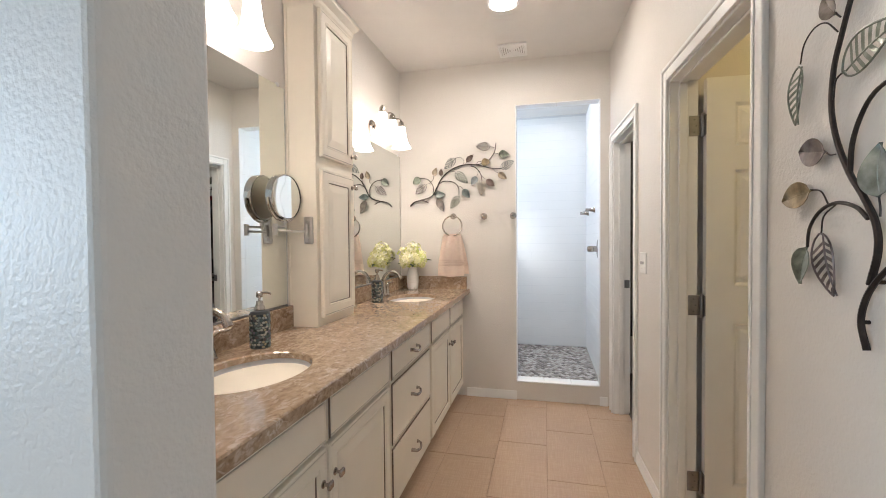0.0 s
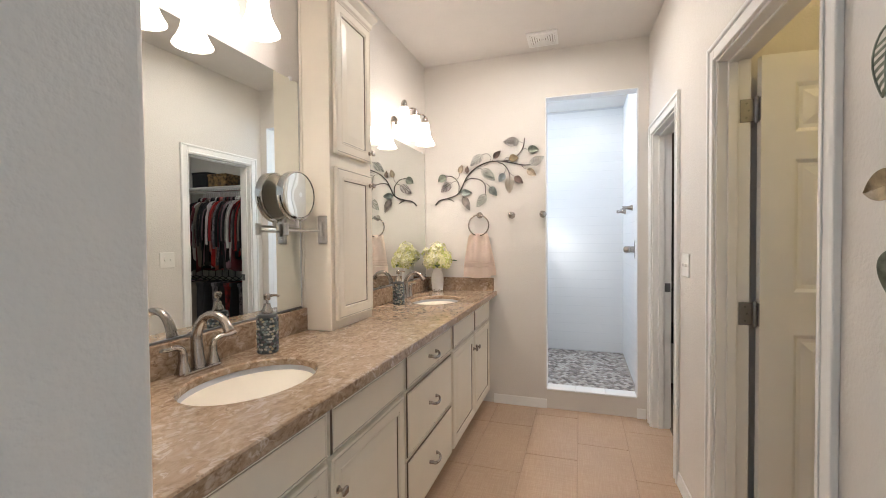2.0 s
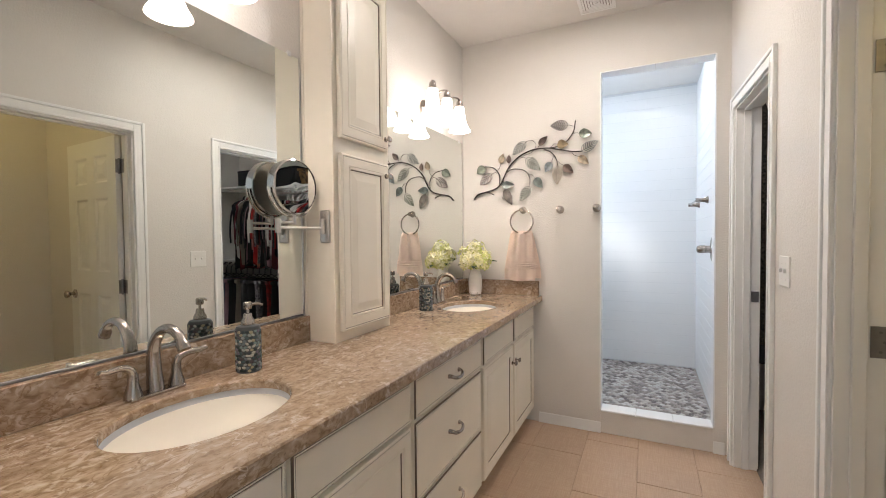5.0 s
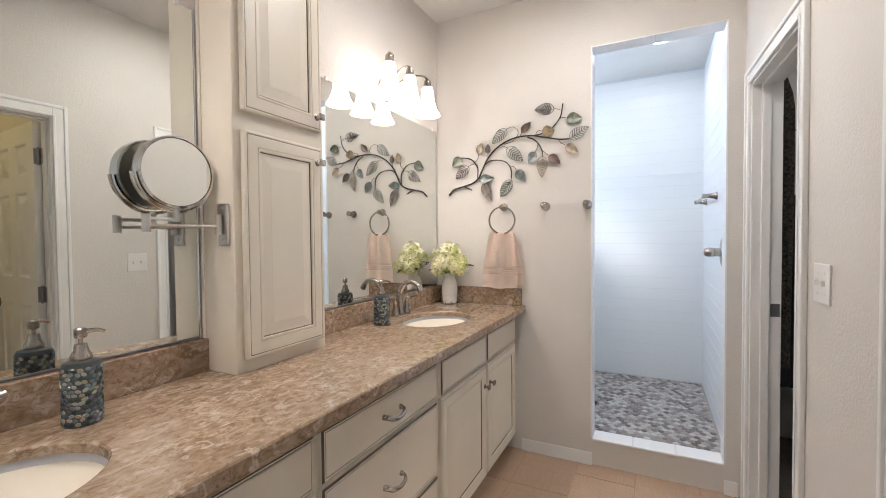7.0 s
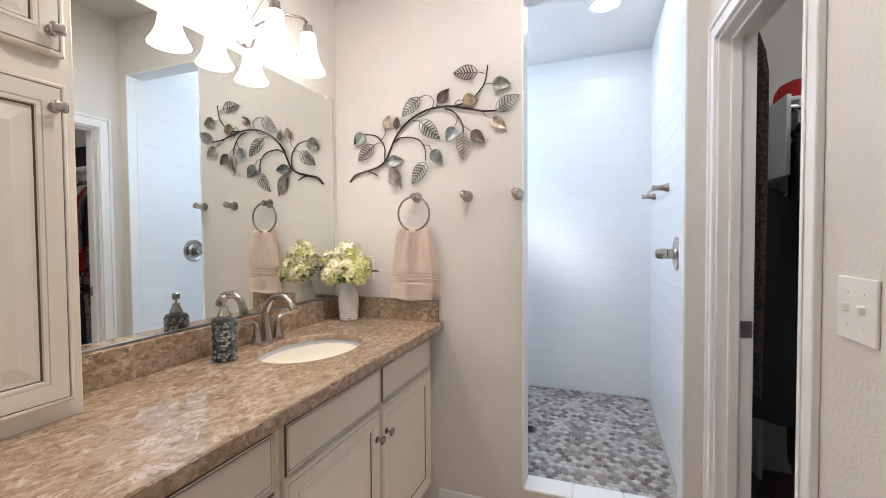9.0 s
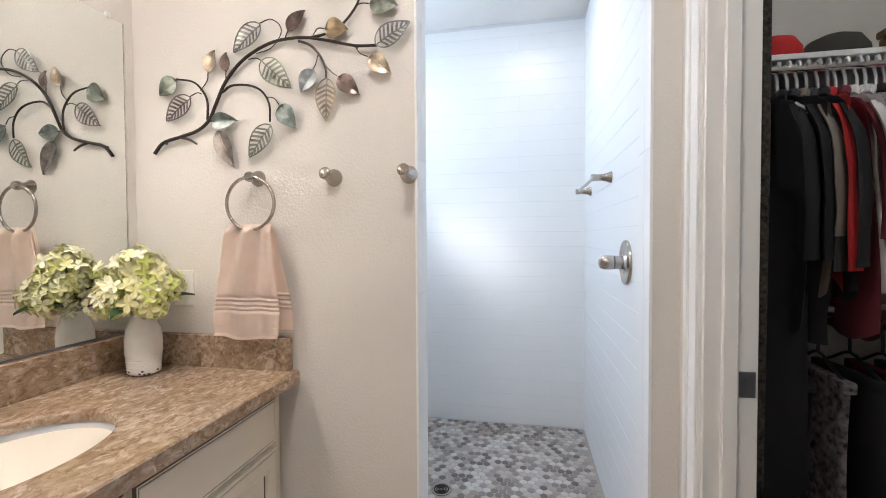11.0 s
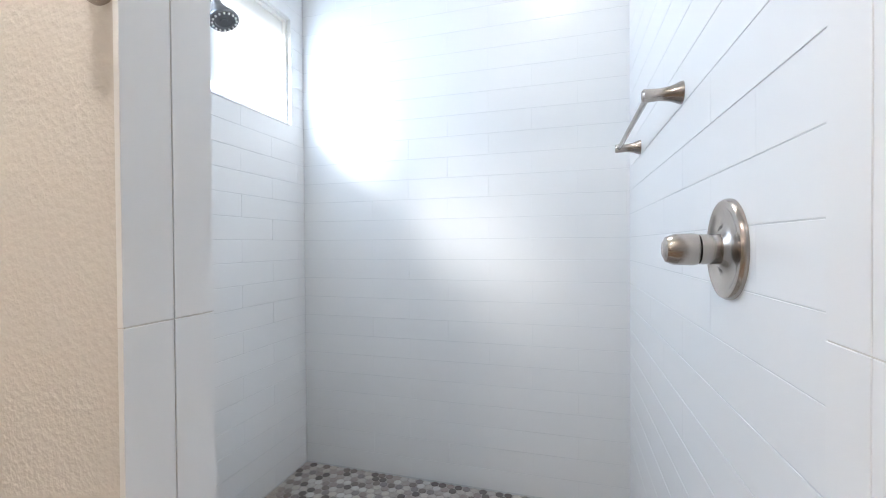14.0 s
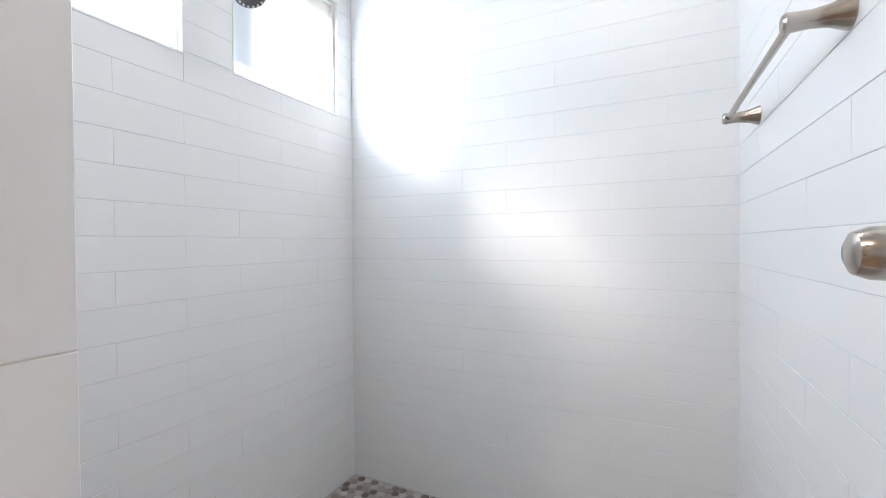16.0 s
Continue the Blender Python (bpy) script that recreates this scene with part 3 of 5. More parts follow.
CT, CF, CY0, CY1 = 0.902, -0.450, 0.440, 3.398       # counter top, front edge, ends
SINKS = ((-0.760, 1.090), (-0.760, 2.797))
SA, SB = 0.167, 0.219                                # half axes of the sink openings


def counter_mesh():
    bm = bmesh.new()

    def loop(pts, z):
        vs = [bm.verts.new((x, y, z)) for x, y in pts]
        return vs, [bm.edges.new((vs[i], vs[(i + 1) % len(vs)])) for i in range(len(vs))]

    def rect(i):
        return [(-1.047 + 0, CY0), (CF - i, CY0), (CF - i, CY1), (-1.047, CY1)]

    def oval(c, grow):
        return [(c[0] + (SA + grow) * math.cos(2 * math.pi * k / 64), c[1] + (SB + grow) * math.sin(2 * math.pi * k / 64)) for k in range(64)]

    def bridge(a, b):
        for i in range(len(a)):
            bm.faces.new((a[i], a[(i + 1) % len(a)], b[(i + 1) % len(b)], b[i]))
    top, e = loop(rect(0.004), CT)
    edges = list(e)
    r2, _ = loop(rect(0.0), CT - 0.004)
    r3, _ = loop(rect(0.0), CT - 0.038)
    r4, e4 = loop(rect(0.002), CT - 0.040)
    under = list(e4)
    bridge(top, r2), bridge(r2, r3), bridge(r3, r4)
    for c in SINKS:
        o1, e1 = loop(oval(c, 0.004), CT)
        o2, _ = loop(oval(c, 0.0), CT - 0.004)
        o3, e3 = loop(oval(c, 0.0), CT - 0.024)
        edges += e1
        o4, e4 = loop(oval(c, 0.03), CT - 0.024)
        o5, e5 = loop(oval(c, 0.03), CT - 0.040)
        under += e5
        bridge(o1, o2), bridge(o2, o3), bridge(o3, o4), bridge(o4, o5)
    bmesh.ops.triangle_fill(bm, use_beauty=True, edges=edges)
    bmesh.ops.triangle_fill(bm, use_beauty=True, edges=under)
    return bm


counter = thing("countertop", (0, 0, 0), "polished brown and beige quartz countertop with backsplash", "countertop")
part("slab", counter_mesh(), QUARTZ, counter)
part("backsplash", box(-1.047, -1.022, CY0, CY1, CT, 1.005, 0.002), QUARTZ, counter)
part("end_splash", box(-1.0215, -0.472, CY1 - 0.024, CY1, CT, 1.005, 0.002), QUARTZ, counter)


def sink(at):
    root = thing("sink", (at[0], at[1], CT - 0.0245), "white oval undermount porcelain sink set below the counter", "sink", "vanity sinks")
    prof = [(1.09, -0.0005), (1.03, -0.001), (1.0, -0.012), (0.97, -0.05), (0.88, -0.10), (0.66, -0.132), (0.3, -0.142), (0.1, -0.144)]
    bm = lathe(prof, 48, False, False)
    for v in bm.verts:
        v.co.x *= SA
        v.co.y *= SB
    part("bowl", bm, PORCELAIN, root, smooth=True)
    part("drain", lathe([(0.024, -0.146), (0.024, -0.1415), (0.02, -0.140), (0.012, -0.142)], 20), NICKEL, root, "satin nickel drain", True)


def faucet(at):
    root = thing("faucet", (at[0], at[1], CT), "satin nickel centerset faucet with high arc spout and two levers", "faucet", "vanity faucets")
    part("base", merge(box(-0.022, 0.022, -0.072, 0.072, 0, 0.012, 0.005, 2)), NICKEL, root, smooth=True)
    pts = smooth_line([(0, 0, 0.01), (-0.006, 0, 0.07), (-0.004, 0, 0.125), (0.022, 0, 0.168), (0.062, 0, 0.184), (0.104, 0, 0.170), (0.128, 0, 0.134)], 5)
    n = len(pts)
    part("spout", tube(pts, [0.021 - 0.0085 * min(1, i / (n * 0.55)) + (0.003 if i > n - 4 else 0) for i in range(n)], 16), NICKEL, root, smooth=True)
    part("lift_rod", merge(lathe([(0.003, 0.01), (0.003, 0.10)], 8), moved(lathe([(0.006, 0.10), (0.007, 0.108), (0.004, 0.115)], 10), pose(0, 0, 0))), NICKEL, root, smooth=True, m=pose(-0.026, 0, 0))
    for s in (-1, 1):
        part("handle", merge(lathe([(0.022, 0.008), (0.020, 0.02), (0.013, 0.045), (0.0125, 0.07)], 18),
                             tube(smooth_line([(0, 0, 0.06), (0.002, s * 0.006, 0.082), (0.006, s * 0.03, 0.094), (0.012, s * 0.062, 0.094), (0.016, s * 0.082, 0.099)], 4),
                                  [(0.0115 - 0.0035 * i / 16, 0.0115 - 0.0065 * i / 16) for i in range(17)], 12)), NICKEL, root, smooth=True, m=pose(0, s * 0.056, 0))


for at in SINKS:
    sink(at)
for at in ((-0.982, 1.098), (-0.978, 2.805)):
    faucet(at)


def wall_mirror(y0, y1, z0, z1):
    root = thing("wall_mirror", (XL, (y0 + y1) / 2, z0), "frameless wall mirror held by small clear clips above the backsplash", "mirror", "vanity mirrors")
    h, t = (y1 - y0) / 2, z1 - z0
    part("mirror_glass", box(0.001, 0.008, -h, h, 0, t, 0.0015), MIRROR, root)
    part("bottom_channel", box(0.0, 0.011, -h, h, -0.007, 0.0, 0.001), HINGE, root)
    for y in (-h * 0.7, h * 0.92):
        part("clip", box(0.0, 0.012, y - 0.009, y + 0.009, t - 0.008, t + 0.012, 0.003), WHITE_PLASTIC, root, "clear plastic mirror clip")
    part("edge_trim", box(0.0, 0.0095, h, h + 0.004, 0.0, t, 0.001), CHROME, root)


wall_mirror(0.46, 1.708, 1.013, 2.04)
wall_mirror(2.13, 3.358, 1.013, 2.025)

# tall cabinet on the counter
tower = thing("counter_cabinet", (-1.047, 1.725, CT), "tall cream glazed cabinet with two raised-panel doors on the counter", "cabinet")
part("body", box(0, 0.156, 0, 0.39, 0, 1.556, 0.002), CAB, tower)
for za, zb, kz in ((0.044, 0.757, 0.70), (0.818, 1.521, 0.868)):
    d = part("door", framed_panel(0.338, zb - za, 0.0195, DOOR_RINGS, DOOR_MARKS), [CAB, GLAZE], tower, m=pose(0.178, 0.026, za) @ FACE)
    part("knob", knob_mesh(), NICKEL, d, "satin nickel square knob", True, m=pose(0.312, 0, kz - za, 90, 0, 0))
crown = bmesh.new()
prof = [(0.0, 1.526), (0.004, 1.536), (0.010, 1.546), (0.012, 1.566), (0.026, 1.583), (0.034, 1.593), (0.036, 1.606), (0.030, 1.609)]
loops = []
for out, z in prof:
    loops.append([crown.verts.new(c) for c in ((0, -out, z), (0.158 + out, -out, z), (0.158 + out, 0.39 + out, z), (0, 0.39 + out, z))])
for a, b in zip(loops, loops[1:]):
    for i in range(4):
        crown.faces.new((a[i], a[(i + 1) % 4], b[(i + 1) % 4], b[i]))
crown.faces.new(loops[0][::-1]), crown.faces.new(loops[-1])
part("crown_moulding", crown, CAB, tower)
part("scribe_strip", box(0.001, 0.016, -0.006, 0.0, 0, 1.535, 0.002), CAB, tower)


def vanity_light(y, z):
    root = thing("vanity_light", (XL, y, z), "satin nickel three-light bar with glowing white bell shades", "wall light", "vanity lights")
    plate = moved(lathe([(0.062, 0), (0.062, 0.008), (0.05, 0.018), (0.03, 0.022)], 28), UP_X)
    part("backplate", moved(plate, pose(0, 0, 0.03)), NICKEL, root, smooth=True)
    for s in (-1, 0, 1):
        yy = s * 0.192
        if s:
            pts = [(0.02, 0, 0.03), (0.06, s * 0.03, 0.06), (0.11, s * 0.09, 0.115), (0.155, s * 0.152, 0.128), (0.16, s * 0.186, 0.122), (0.16, s * 0.192, 0.105)]
        else:
            pts = [(0.02, 0, 0.03), (0.06, 0, 0.075), (0.11, 0, 0.125), (0.15, 0, 0.13), (0.16, 0, 0.105)]
        part("arm", tube(smooth_line(pts, 5), 0.0055, 8), NICKEL, root, smooth=True)
        part("socket", lathe([(0.006, 0.128), (0.008, 0.122), (0.019, 0.112), (0.021, 0.085), (0.024, 0.08), (0.024, 0.072)], 18), NICKEL, root, smooth=True, m=pose(0.16, yy, 0))
        prof = [(0.024, 0.078), (0.029, 0.074), (0.032, 0.05), (0.036, 0.015), (0.042, -0.02), (0.055, -0.052), (0.069, -0.075), (0.070, -0.080),
                (0.066, -0.078), (0.052, -0.052), (0.039, -0.02), (0.033, 0.015), (0.028, 0.05)]
        part("shade", lathe(prof, 28, True, True), FROST, root, "glowing frosted white glass bell shade", True, m=pose(0.16, yy, 0))
        part("bulb", lathe([(0.010, 0.055), (0.012, 0.035), (0.019, 0.015), (0.027, -0.012), (0.025, -0.032), (0.012, -0.045), (0.001, -0.048)], 16), BULB, root, "lit bulb", True, m=pose(0.16, yy, 0))
    return root


vanity_light(1.100, 2.132)
vanity_light(2.778, 2.09)

# magnifying mirror on the side of the tall cabinet
mag = thing("magnifying_mirror", (-0.931, 1.725, 1.366), "chrome two-sided magnifying mirror on a folding arm", "makeup mirror")
part("wall_plate", merge(box(-0.024, 0.024, -0.010, 0, -0.065, 0.065, 0.008, 3), moved(lathe([(0.006, 0), (0.004, 0.004)], 10), pose(0, -0.009, 0.045, 90)),
                         moved(lathe([(0.006, 0), (0.004, 0.004)], 10), pose(0, -0.009, -0.045, 90))), SATIN, mag, smooth=True)
part("pivot", merge(lathe([(0.010, -0.03), (0.010, 0.03)], 16)), SATIN, mag, smooth=True, m=pose(0, -0.022, 0))
E1, E2, MC = Vector((-0.040, -0.205, 0.0)), Vector((-0.052, -0.118, 0.020)), Vector((-0.052, -0.118, 0.148))
part("arm", tube([(0, -0.022, -0.006), E1 + Vector((0, 0, -0.006))], 0.0055, 10), SATIN, mag, smooth=True)
part("elbow", lathe([(0.011, -0.024), (0.011, 0.026)], 16), SATIN, mag, smooth=True, m=Matrix.Translation(E1))
part("arm", tube([E1 + Vector((0, 0, 0.014)), E2 + Vector((0, 0, -0.006))], 0.0055, 10), SATIN, mag, smooth=True)
part("post", lathe([(0.009, -0.012), (0.009, 0.022)], 14), SATIN, mag, smooth=True, m=Matrix.Translation(E2))
yoke = [(0.112 * math.cos(a), 0, 0.112 * math.sin(a)) for a in [radians(185 + 170 * k / 24) for k in range(25)]]
turn = Matrix.Translation(MC) @ pose(0, 0, 0, 0, 0, 87)
part("yoke", tube(yoke, 0.005, 8), CHROME, mag, smooth=True, m=turn)
part("rim", moved(lathe([(0.098, -0.019), (0.103, -0.017), (0.104, 0.0), (0.103, 0.017), (0.098, 0.019), (0.095, 0.016), (0.095, -0.016)], 48, False, False), UP_Y), CHROME, mag, smooth=True, m=turn)
part("glass", moved(lathe([(0.096, -0.016), (0.05, -0.0155), (0.001, -0.015)], 48, False, True), UP_Y), MIRROR, mag, smooth=True, m=turn)
# satin metal replaces the second mirror, whose facing reflections would turn black
part("back_stand_in", moved(lathe([(0.096, 0.016), (0.07, 0.019), (0.001, 0.021)], 48, False, True), UP_Y), SATIN, mag, "satin metal disc standing in for the mirrored back", smooth=True, m=turn)


# ---------------------------------------------------------------- things on the counter
MOSAIC = island_material("glass_mosaic", [(0.16, 0.20, 0.22), (0.05, 0.07, 0.08), (0.30, 0.33, 0.33), (0.36, 0.33, 0.24), (0.08, 0.12, 0.13), (0.17, 0.16, 0.21), (0.20, 0.27, 0.27), (0.04, 0.055, 0.06), (0.42, 0.42, 0.38), (0.10, 0.09, 0.10)], 0.10)
MOSAIC_BED = material("dark_mosaic_bed", (0.05, 0.06, 0.065), 0.5, spread=0.2)


def soap_dispenser(x, y, rz):
    root = thing("soap_dispenser", (x, y, CT), "blue-grey pebble mosaic soap dispenser with nickel pump", "soap dispenser", "soap dispensers", rz)
    part("bottle", lathe([(0.0355, 0.0), (0.0375, 0.003), (0.0375, 0.134), (0.033, 0.143), (0.018, 0.147)], 32), MOSAIC_BED, root, smooth=True)
    rnd = random.Random(7)
    bm = bmesh.new()
    rows = 14
    for r in range(rows):
        cols = 19
        for c in range(cols):
            a = 2 * math.pi * (c + 0.5 * (r % 2) + rnd.uniform(-0.12, 0.12)) / cols
            z = 0.008 + r * 0.0093 + rnd.uniform(-0.001, 0.001)
            n = Vector((math.cos(a), math.sin(a), 0))
            s = Vector((-math.sin(a), math.cos(a), 0))
            k = 6
            w, h = rnd.uniform(0.0054, 0.0072), rnd.uniform(0.0043, 0.0058)
            off, lean = rnd.uniform(-0.5, 0.5), rnd.uniform(-0.4, 0.4)
            base = [n * 0.0372 + Vector((0, 0, z)) + s * w * math.cos(2 * math.pi * i / k + off) + Vector((0, 0, h * math.sin(2 * math.pi * i / k + off + lean))) for i in range(k)]
            lo = [bm.verts.new(p) for p in base]
            cc = n * 0.0392 + Vector((0, 0, z))
            hi = [bm.verts.new(cc + (p - cc) * 0.75 + n * 0.001) for p in base]
            for i in range(k):
                bm.faces.new((lo[i], lo[(i + 1) % k], hi[(i + 1) % k], hi[i]))
            bm.faces.new(hi)
    p = part("mosaic", bm, MOSAIC, root)
    tagged(p, kind="stuff")
    part("collar", lathe([(0.020, 0.146), (0.021, 0.15), (0.020, 0.158), (0.014, 0.168), (0.012, 0.182)], 20), NICKEL, root, smooth=True)
    part("pump", merge(lathe([(0.0045, 0.18), (0.0045, 0.20)], 10), lathe([(0.011, 0.196), (0.0125, 0.2), (0.0125, 0.216), (0.009, 0.219)], 16),
                       tube(smooth_line([(0.008, 0, 0.210), (0.03, 0, 0.211), (0.045, 0, 0.205)], 4), [0.0055 - 0.0002 * i for i in range(9)], 8)), NICKEL, root, smooth=True)
    return root


soap_dispenser(-0.925, 1.348, 60)
soap_dispenser(-0.930, 2.555, 50)

VASE_M = material("crackle_white_glaze", (0.87, 0.86, 0.835), 0.12, spread=0.03, scale=30)
vase = thing("vase", (-0.912, 3.285, CT), "white glazed ceramic vase with ribbed base and chipped brown foot", "vase")
vp = [(0.036, 0.0), (0.041, 0.003)]
for k in range(7):
    vp += [(0.0435 + 0.0006 * k, 0.006 + k * 0.008), (0.0455 + 0.0006 * k, 0.010 + k * 0.008)]
vp += [(0.050, 0.075), (0.050, 0.11), (0.046, 0.140), (0.036, 0.165), (0.032, 0.178), (0.034, 0.188), (0.030, 0.188), (0.028, 0.17)]
part("body", lathe(vp, 36, True, True), VASE_M, vase, smooth=True)
rnd = random.Random(3)
bm = bmesh.new()
for k in range(26):
    a, z = rnd.uniform(0, 6.28), rnd.uniform(0.003, 0.016)
    n, s = Vector((math.cos(a), math.sin(a), 0)), Vector((-math.sin(a), math.cos(a), 0))
    c = n * 0.0462 + Vector((0, 0, z))
    vs = [bm.verts.new(c + s * rnd.uniform(0.002, 0.005) * math.cos(i * 1.05) + Vector((0, 0, rnd.uniform(0.002, 0.004) * math.sin(i * 1.05)))) for i in range(6)]
    top = [bm.verts.new(v.co - n * 0.002) for v in vs]
    bm.faces.new(vs)
    for i in range(6):
        bm.faces.new((vs[i], vs[(i + 1) % 6], top[(i + 1) % 6], top[i]))
tagged(part("chips", bm, material("bare_brown_clay", (0.16, 0.09, 0.06), 0.8), vase, "dark brown chips in the glaze"), kind="stuff")

PETAL = island_material("hydrangea_petals", [(0.80, 0.76, 0.42), (0.84, 0.81, 0.55), (0.68, 0.68, 0.26), (0.86, 0.84, 0.64), (0.78, 0.75, 0.38), (0.56, 0.60, 0.17), (0.84, 0.81, 0.52)], 0.7)
LEAF_G = material("dark_green_leaf", (0.045, 0.10, 0.035), 0.45, spread=0.25, scale=20)
STEM = material("green_stem", (0.10, 0.16, 0.05), 0.6, spread=0.2)
bouquet = thing("hydrangea_bouquet", (-0.912, 3.285, CT + 0.185), "pale green and cream hydrangea blooms in a white vase", "flowers")
rnd = random.Random(11)


def floret(bm, c, n, size):
    s = n.orthogonal().normalized()
    u = n.cross(s)
    off = rnd.uniform(0, 1.57)
    mid = bm.verts.new(c)
    for k in range(4):
        a = off + k * math.pi / 2
        d = s * math.cos(a) + u * math.sin(a)
        e = -s * math.sin(a) + u * math.cos(a)
        lift = rnd.uniform(0.0, 0.35)
        p = [c + d * size * 0.42 + e * size * 0.34 + n * size * (0.10 + lift * 0.4), c + d * size * 0.92 + e * size * 0.30 + n * size * lift,
             c + d * size * 1.05 + n * size * (lift - 0.10), c + d * size * 0.92 - e * size * 0.30 + n * size * lift, c + d * size * 0.42 - e * size * 0.34 + n * size * (0.10 + lift * 0.4)]
        vs = [bm.verts.new(q) for q in p]
        bm.faces.new([mid] + vs[:3])
        bm.faces.new([mid] + vs[2:])


for hx, hy, hz, hr in ((0.035, -0.055, 0.075, 0.072), (-0.045, -0.035, 0.105, 0.068), (0.062, 0.020, 0.085, 0.062), (0.005, -0.02, 0.15, 0.068), (-0.030, -0.085, 0.055, 0.055), (0.075, -0.045, 0.045, 0.050)):
    bm = bmesh.new()
    count = 44
    for k in range(count):
        z = 1 - 1.75 * (k + 0.5) / count
        a = k * 2.39996 + rnd.uniform(-0.2, 0.2)
        r = math.sqrt(max(0, 1 - z * z))
        n = Vector((r * math.cos(a), r * math.sin(a), z))
        c = Vector((hx * 0.88, hy * 0.88, hz * 0.92)) + n * hr * rnd.uniform(0.66, 1.14)
        floret(bm, c, (n + Vector((rnd.uniform(-.3, .3), rnd.uniform(-.3, .3), rnd.uniform(-.2, .3)))).normalized(), rnd.uniform(0.018, 0.025))
    tagged(part("bloom", bm, PETAL, bouquet), kind="stuff")
    part("stem", tube(smooth_line([(hx * 0.15, hy * 0.15, -0.06), (hx * 0.3, hy * 0.3, 0.0), (hx, hy, hz)], 4), 0.0028, 6), STEM, bouquet)


def green_leaf(base, tip, width, bend):
    bm = bmesh.new()
    b, t = Vector(base), Vector(tip)
    d = t - b
    s = d.cross(Vector((0, 0.3, 1))).normalized()
    n = s.cross(d).normalized()
    rows = []
    for i in range(9):
        k = i / 8
        w = width * math.sin(math.pi * min(1, k * 0.96 + 0.04)) ** 0.8
        c = b + d * k + n * bend * math.sin(math.pi * k)
        rows.append([bm.verts.new(c + s * w * q + n * 0.006 * abs(q)) for q in (-1, -0.5, 0, 0.5, 1)])
    for a, c in zip(rows, rows[1:]):
        for q in range(4):
            bm.faces.new((a[q], a[q + 1], c[q + 1], c[q]))
    return bm


for base, tip, w in (((0.04, 0.02, 0.03), (0.155, 0.035, 0.055), 0.03), ((-0.03, 0.0, 0.03), (-0.085, -0.12, 0.03), 0.032), ((-0.04, 0.02, 0.04), (-0.11, 0.0, 0.07), 0.03), ((0.02, -0.04, 0.02), (0.04, -0.14, 0.01), 0.026)):
    part("leaf", green_leaf(base, tip, w, 0.012), LEAF_G, bouquet)

# ---------------------------------------------------------------- wall fittings
def towel_ring(m, label):
    root = thing("towel_ring", (0, 0, 0), label, "towel ring", "towel rings")
    root.matrix_basis = m
    part("post", merge(lathe([(0.026, 0), (0.025, 0.004), (0.014, 0.018), (0.011, 0.034)], 20), moved(lathe([(0.013, 0), (0.016, 0.006), (0.016, 0.018), (0.012, 0.024)], 18), pose(0, 0, 0.032))), NICKEL, root, smooth=True)
    ring = [(0.082 * math.sin(2 * math.pi * k / 48), -0.082 + 0.082 * math.cos(2 * math.pi * k / 48), 0.044) for k in range(48)]
    part("ring", tube(ring, 0.0052, 10, True), NICKEL, root, smooth=True)
    return root


def towel(m, label):
    """A hand towel drawn through a ring: in its own axes x is across, y up, z out of the wall."""
    bm = bmesh.new()

    def sheet(side, length, skew, grow):
        rows = 90
        cols = 37
        grid = []
        for i in range(rows):
            t = i / (rows - 1)
            z0 = -0.155 - t * length
            half = (0.070 + 0.038 * min(1, t * 1.3) ** 0.8) * grow
            row = []
            for j in range(cols):
                u = j / (cols - 1) * 2 - 1
                fold = (0.019 * (1 - 0.60 * t)) * math.cos(u * 6.2 + side * 0.8 + 0.5 * t) + 0.004 * math.sin(9 * t + 5 * u)
                band = 0.0
                for bz in (0.635, 0.675, 0.715, 0.755):
                    band -= 0.005 * math.exp(-((t - bz) / 0.010) ** 2)
                if t > 0.985:
                    band += 0.003
                out = 0.044 + side * (0.007 + 0.006 * min(1, t * 3)) + fold * (0.75 if side > 0 else 0.4) + band * side
                if t < 0.05:
                    out = 0.044 + (out - 0.044) * (0.35 + 0.65 * t / 0.05)
                row.append(bm.verts.new((u * half + skew * t, z0 - (0.004 * math.cos(u * 3) if t > 0.9 else 0), max(0.006, out))))
            grid.append(row)
        for a, b in zip(grid, grid[1:]):
            for j in range(cols - 1):
                bm.faces.new((a[j], a[j + 1], b[j + 1], b[j]))
        return grid
    f = sheet(1, 0.345, -0.012, 1.04)
    k = sheet(-1, 0.330, 0.022, 1.06)
    for j in range(len(f[0]) - 1):
        top = [bm.verts.new(((f[0][q].co + k[0][q].co) / 2) + Vector((0, 0.008, 0))) for q in (j, j + 1)]
        bm.faces.new((f[0][j], f[0][j + 1], top[1], top[0]))
        bm.faces.new((k[0][j], k[0][j + 1], top[1], top[0]))
    bmesh.ops.solidify(bm, geom=bm.faces[:], thickness=0.005)
    return obj("hand_towel", bm, TOWEL, None, label, "towel", "hand towels", smooth=True, m=m)


BACK_WALL = Matrix(((1, 0, 0, 0), (0, 0, -1, 0), (0, 1, 0, 0), (0, 0, 0, 1)))        # own z towards -y
NIB_WALL = Matrix(((-1, 0, 0, 0), (0, 0, 1, 0), (0, 1, 0, 0), (0, 0, 0, 1)))         # own z towards +y
towel_ring(Matrix.Translation((-0.585, YB, 1.509)) @ BACK_WALL, "satin nickel towel ring on the wall beside the shower")
towel(Matrix.Translation((-0.585, YB, 1.509)) @ BACK_WALL, "blush pink terry hand towel with ribbed band, hung in a ring")
towel_ring(Matrix.Translation((-0.545, NIB1, 1.55)) @ NIB_WALL, "satin nickel towel ring on the entrance wall")
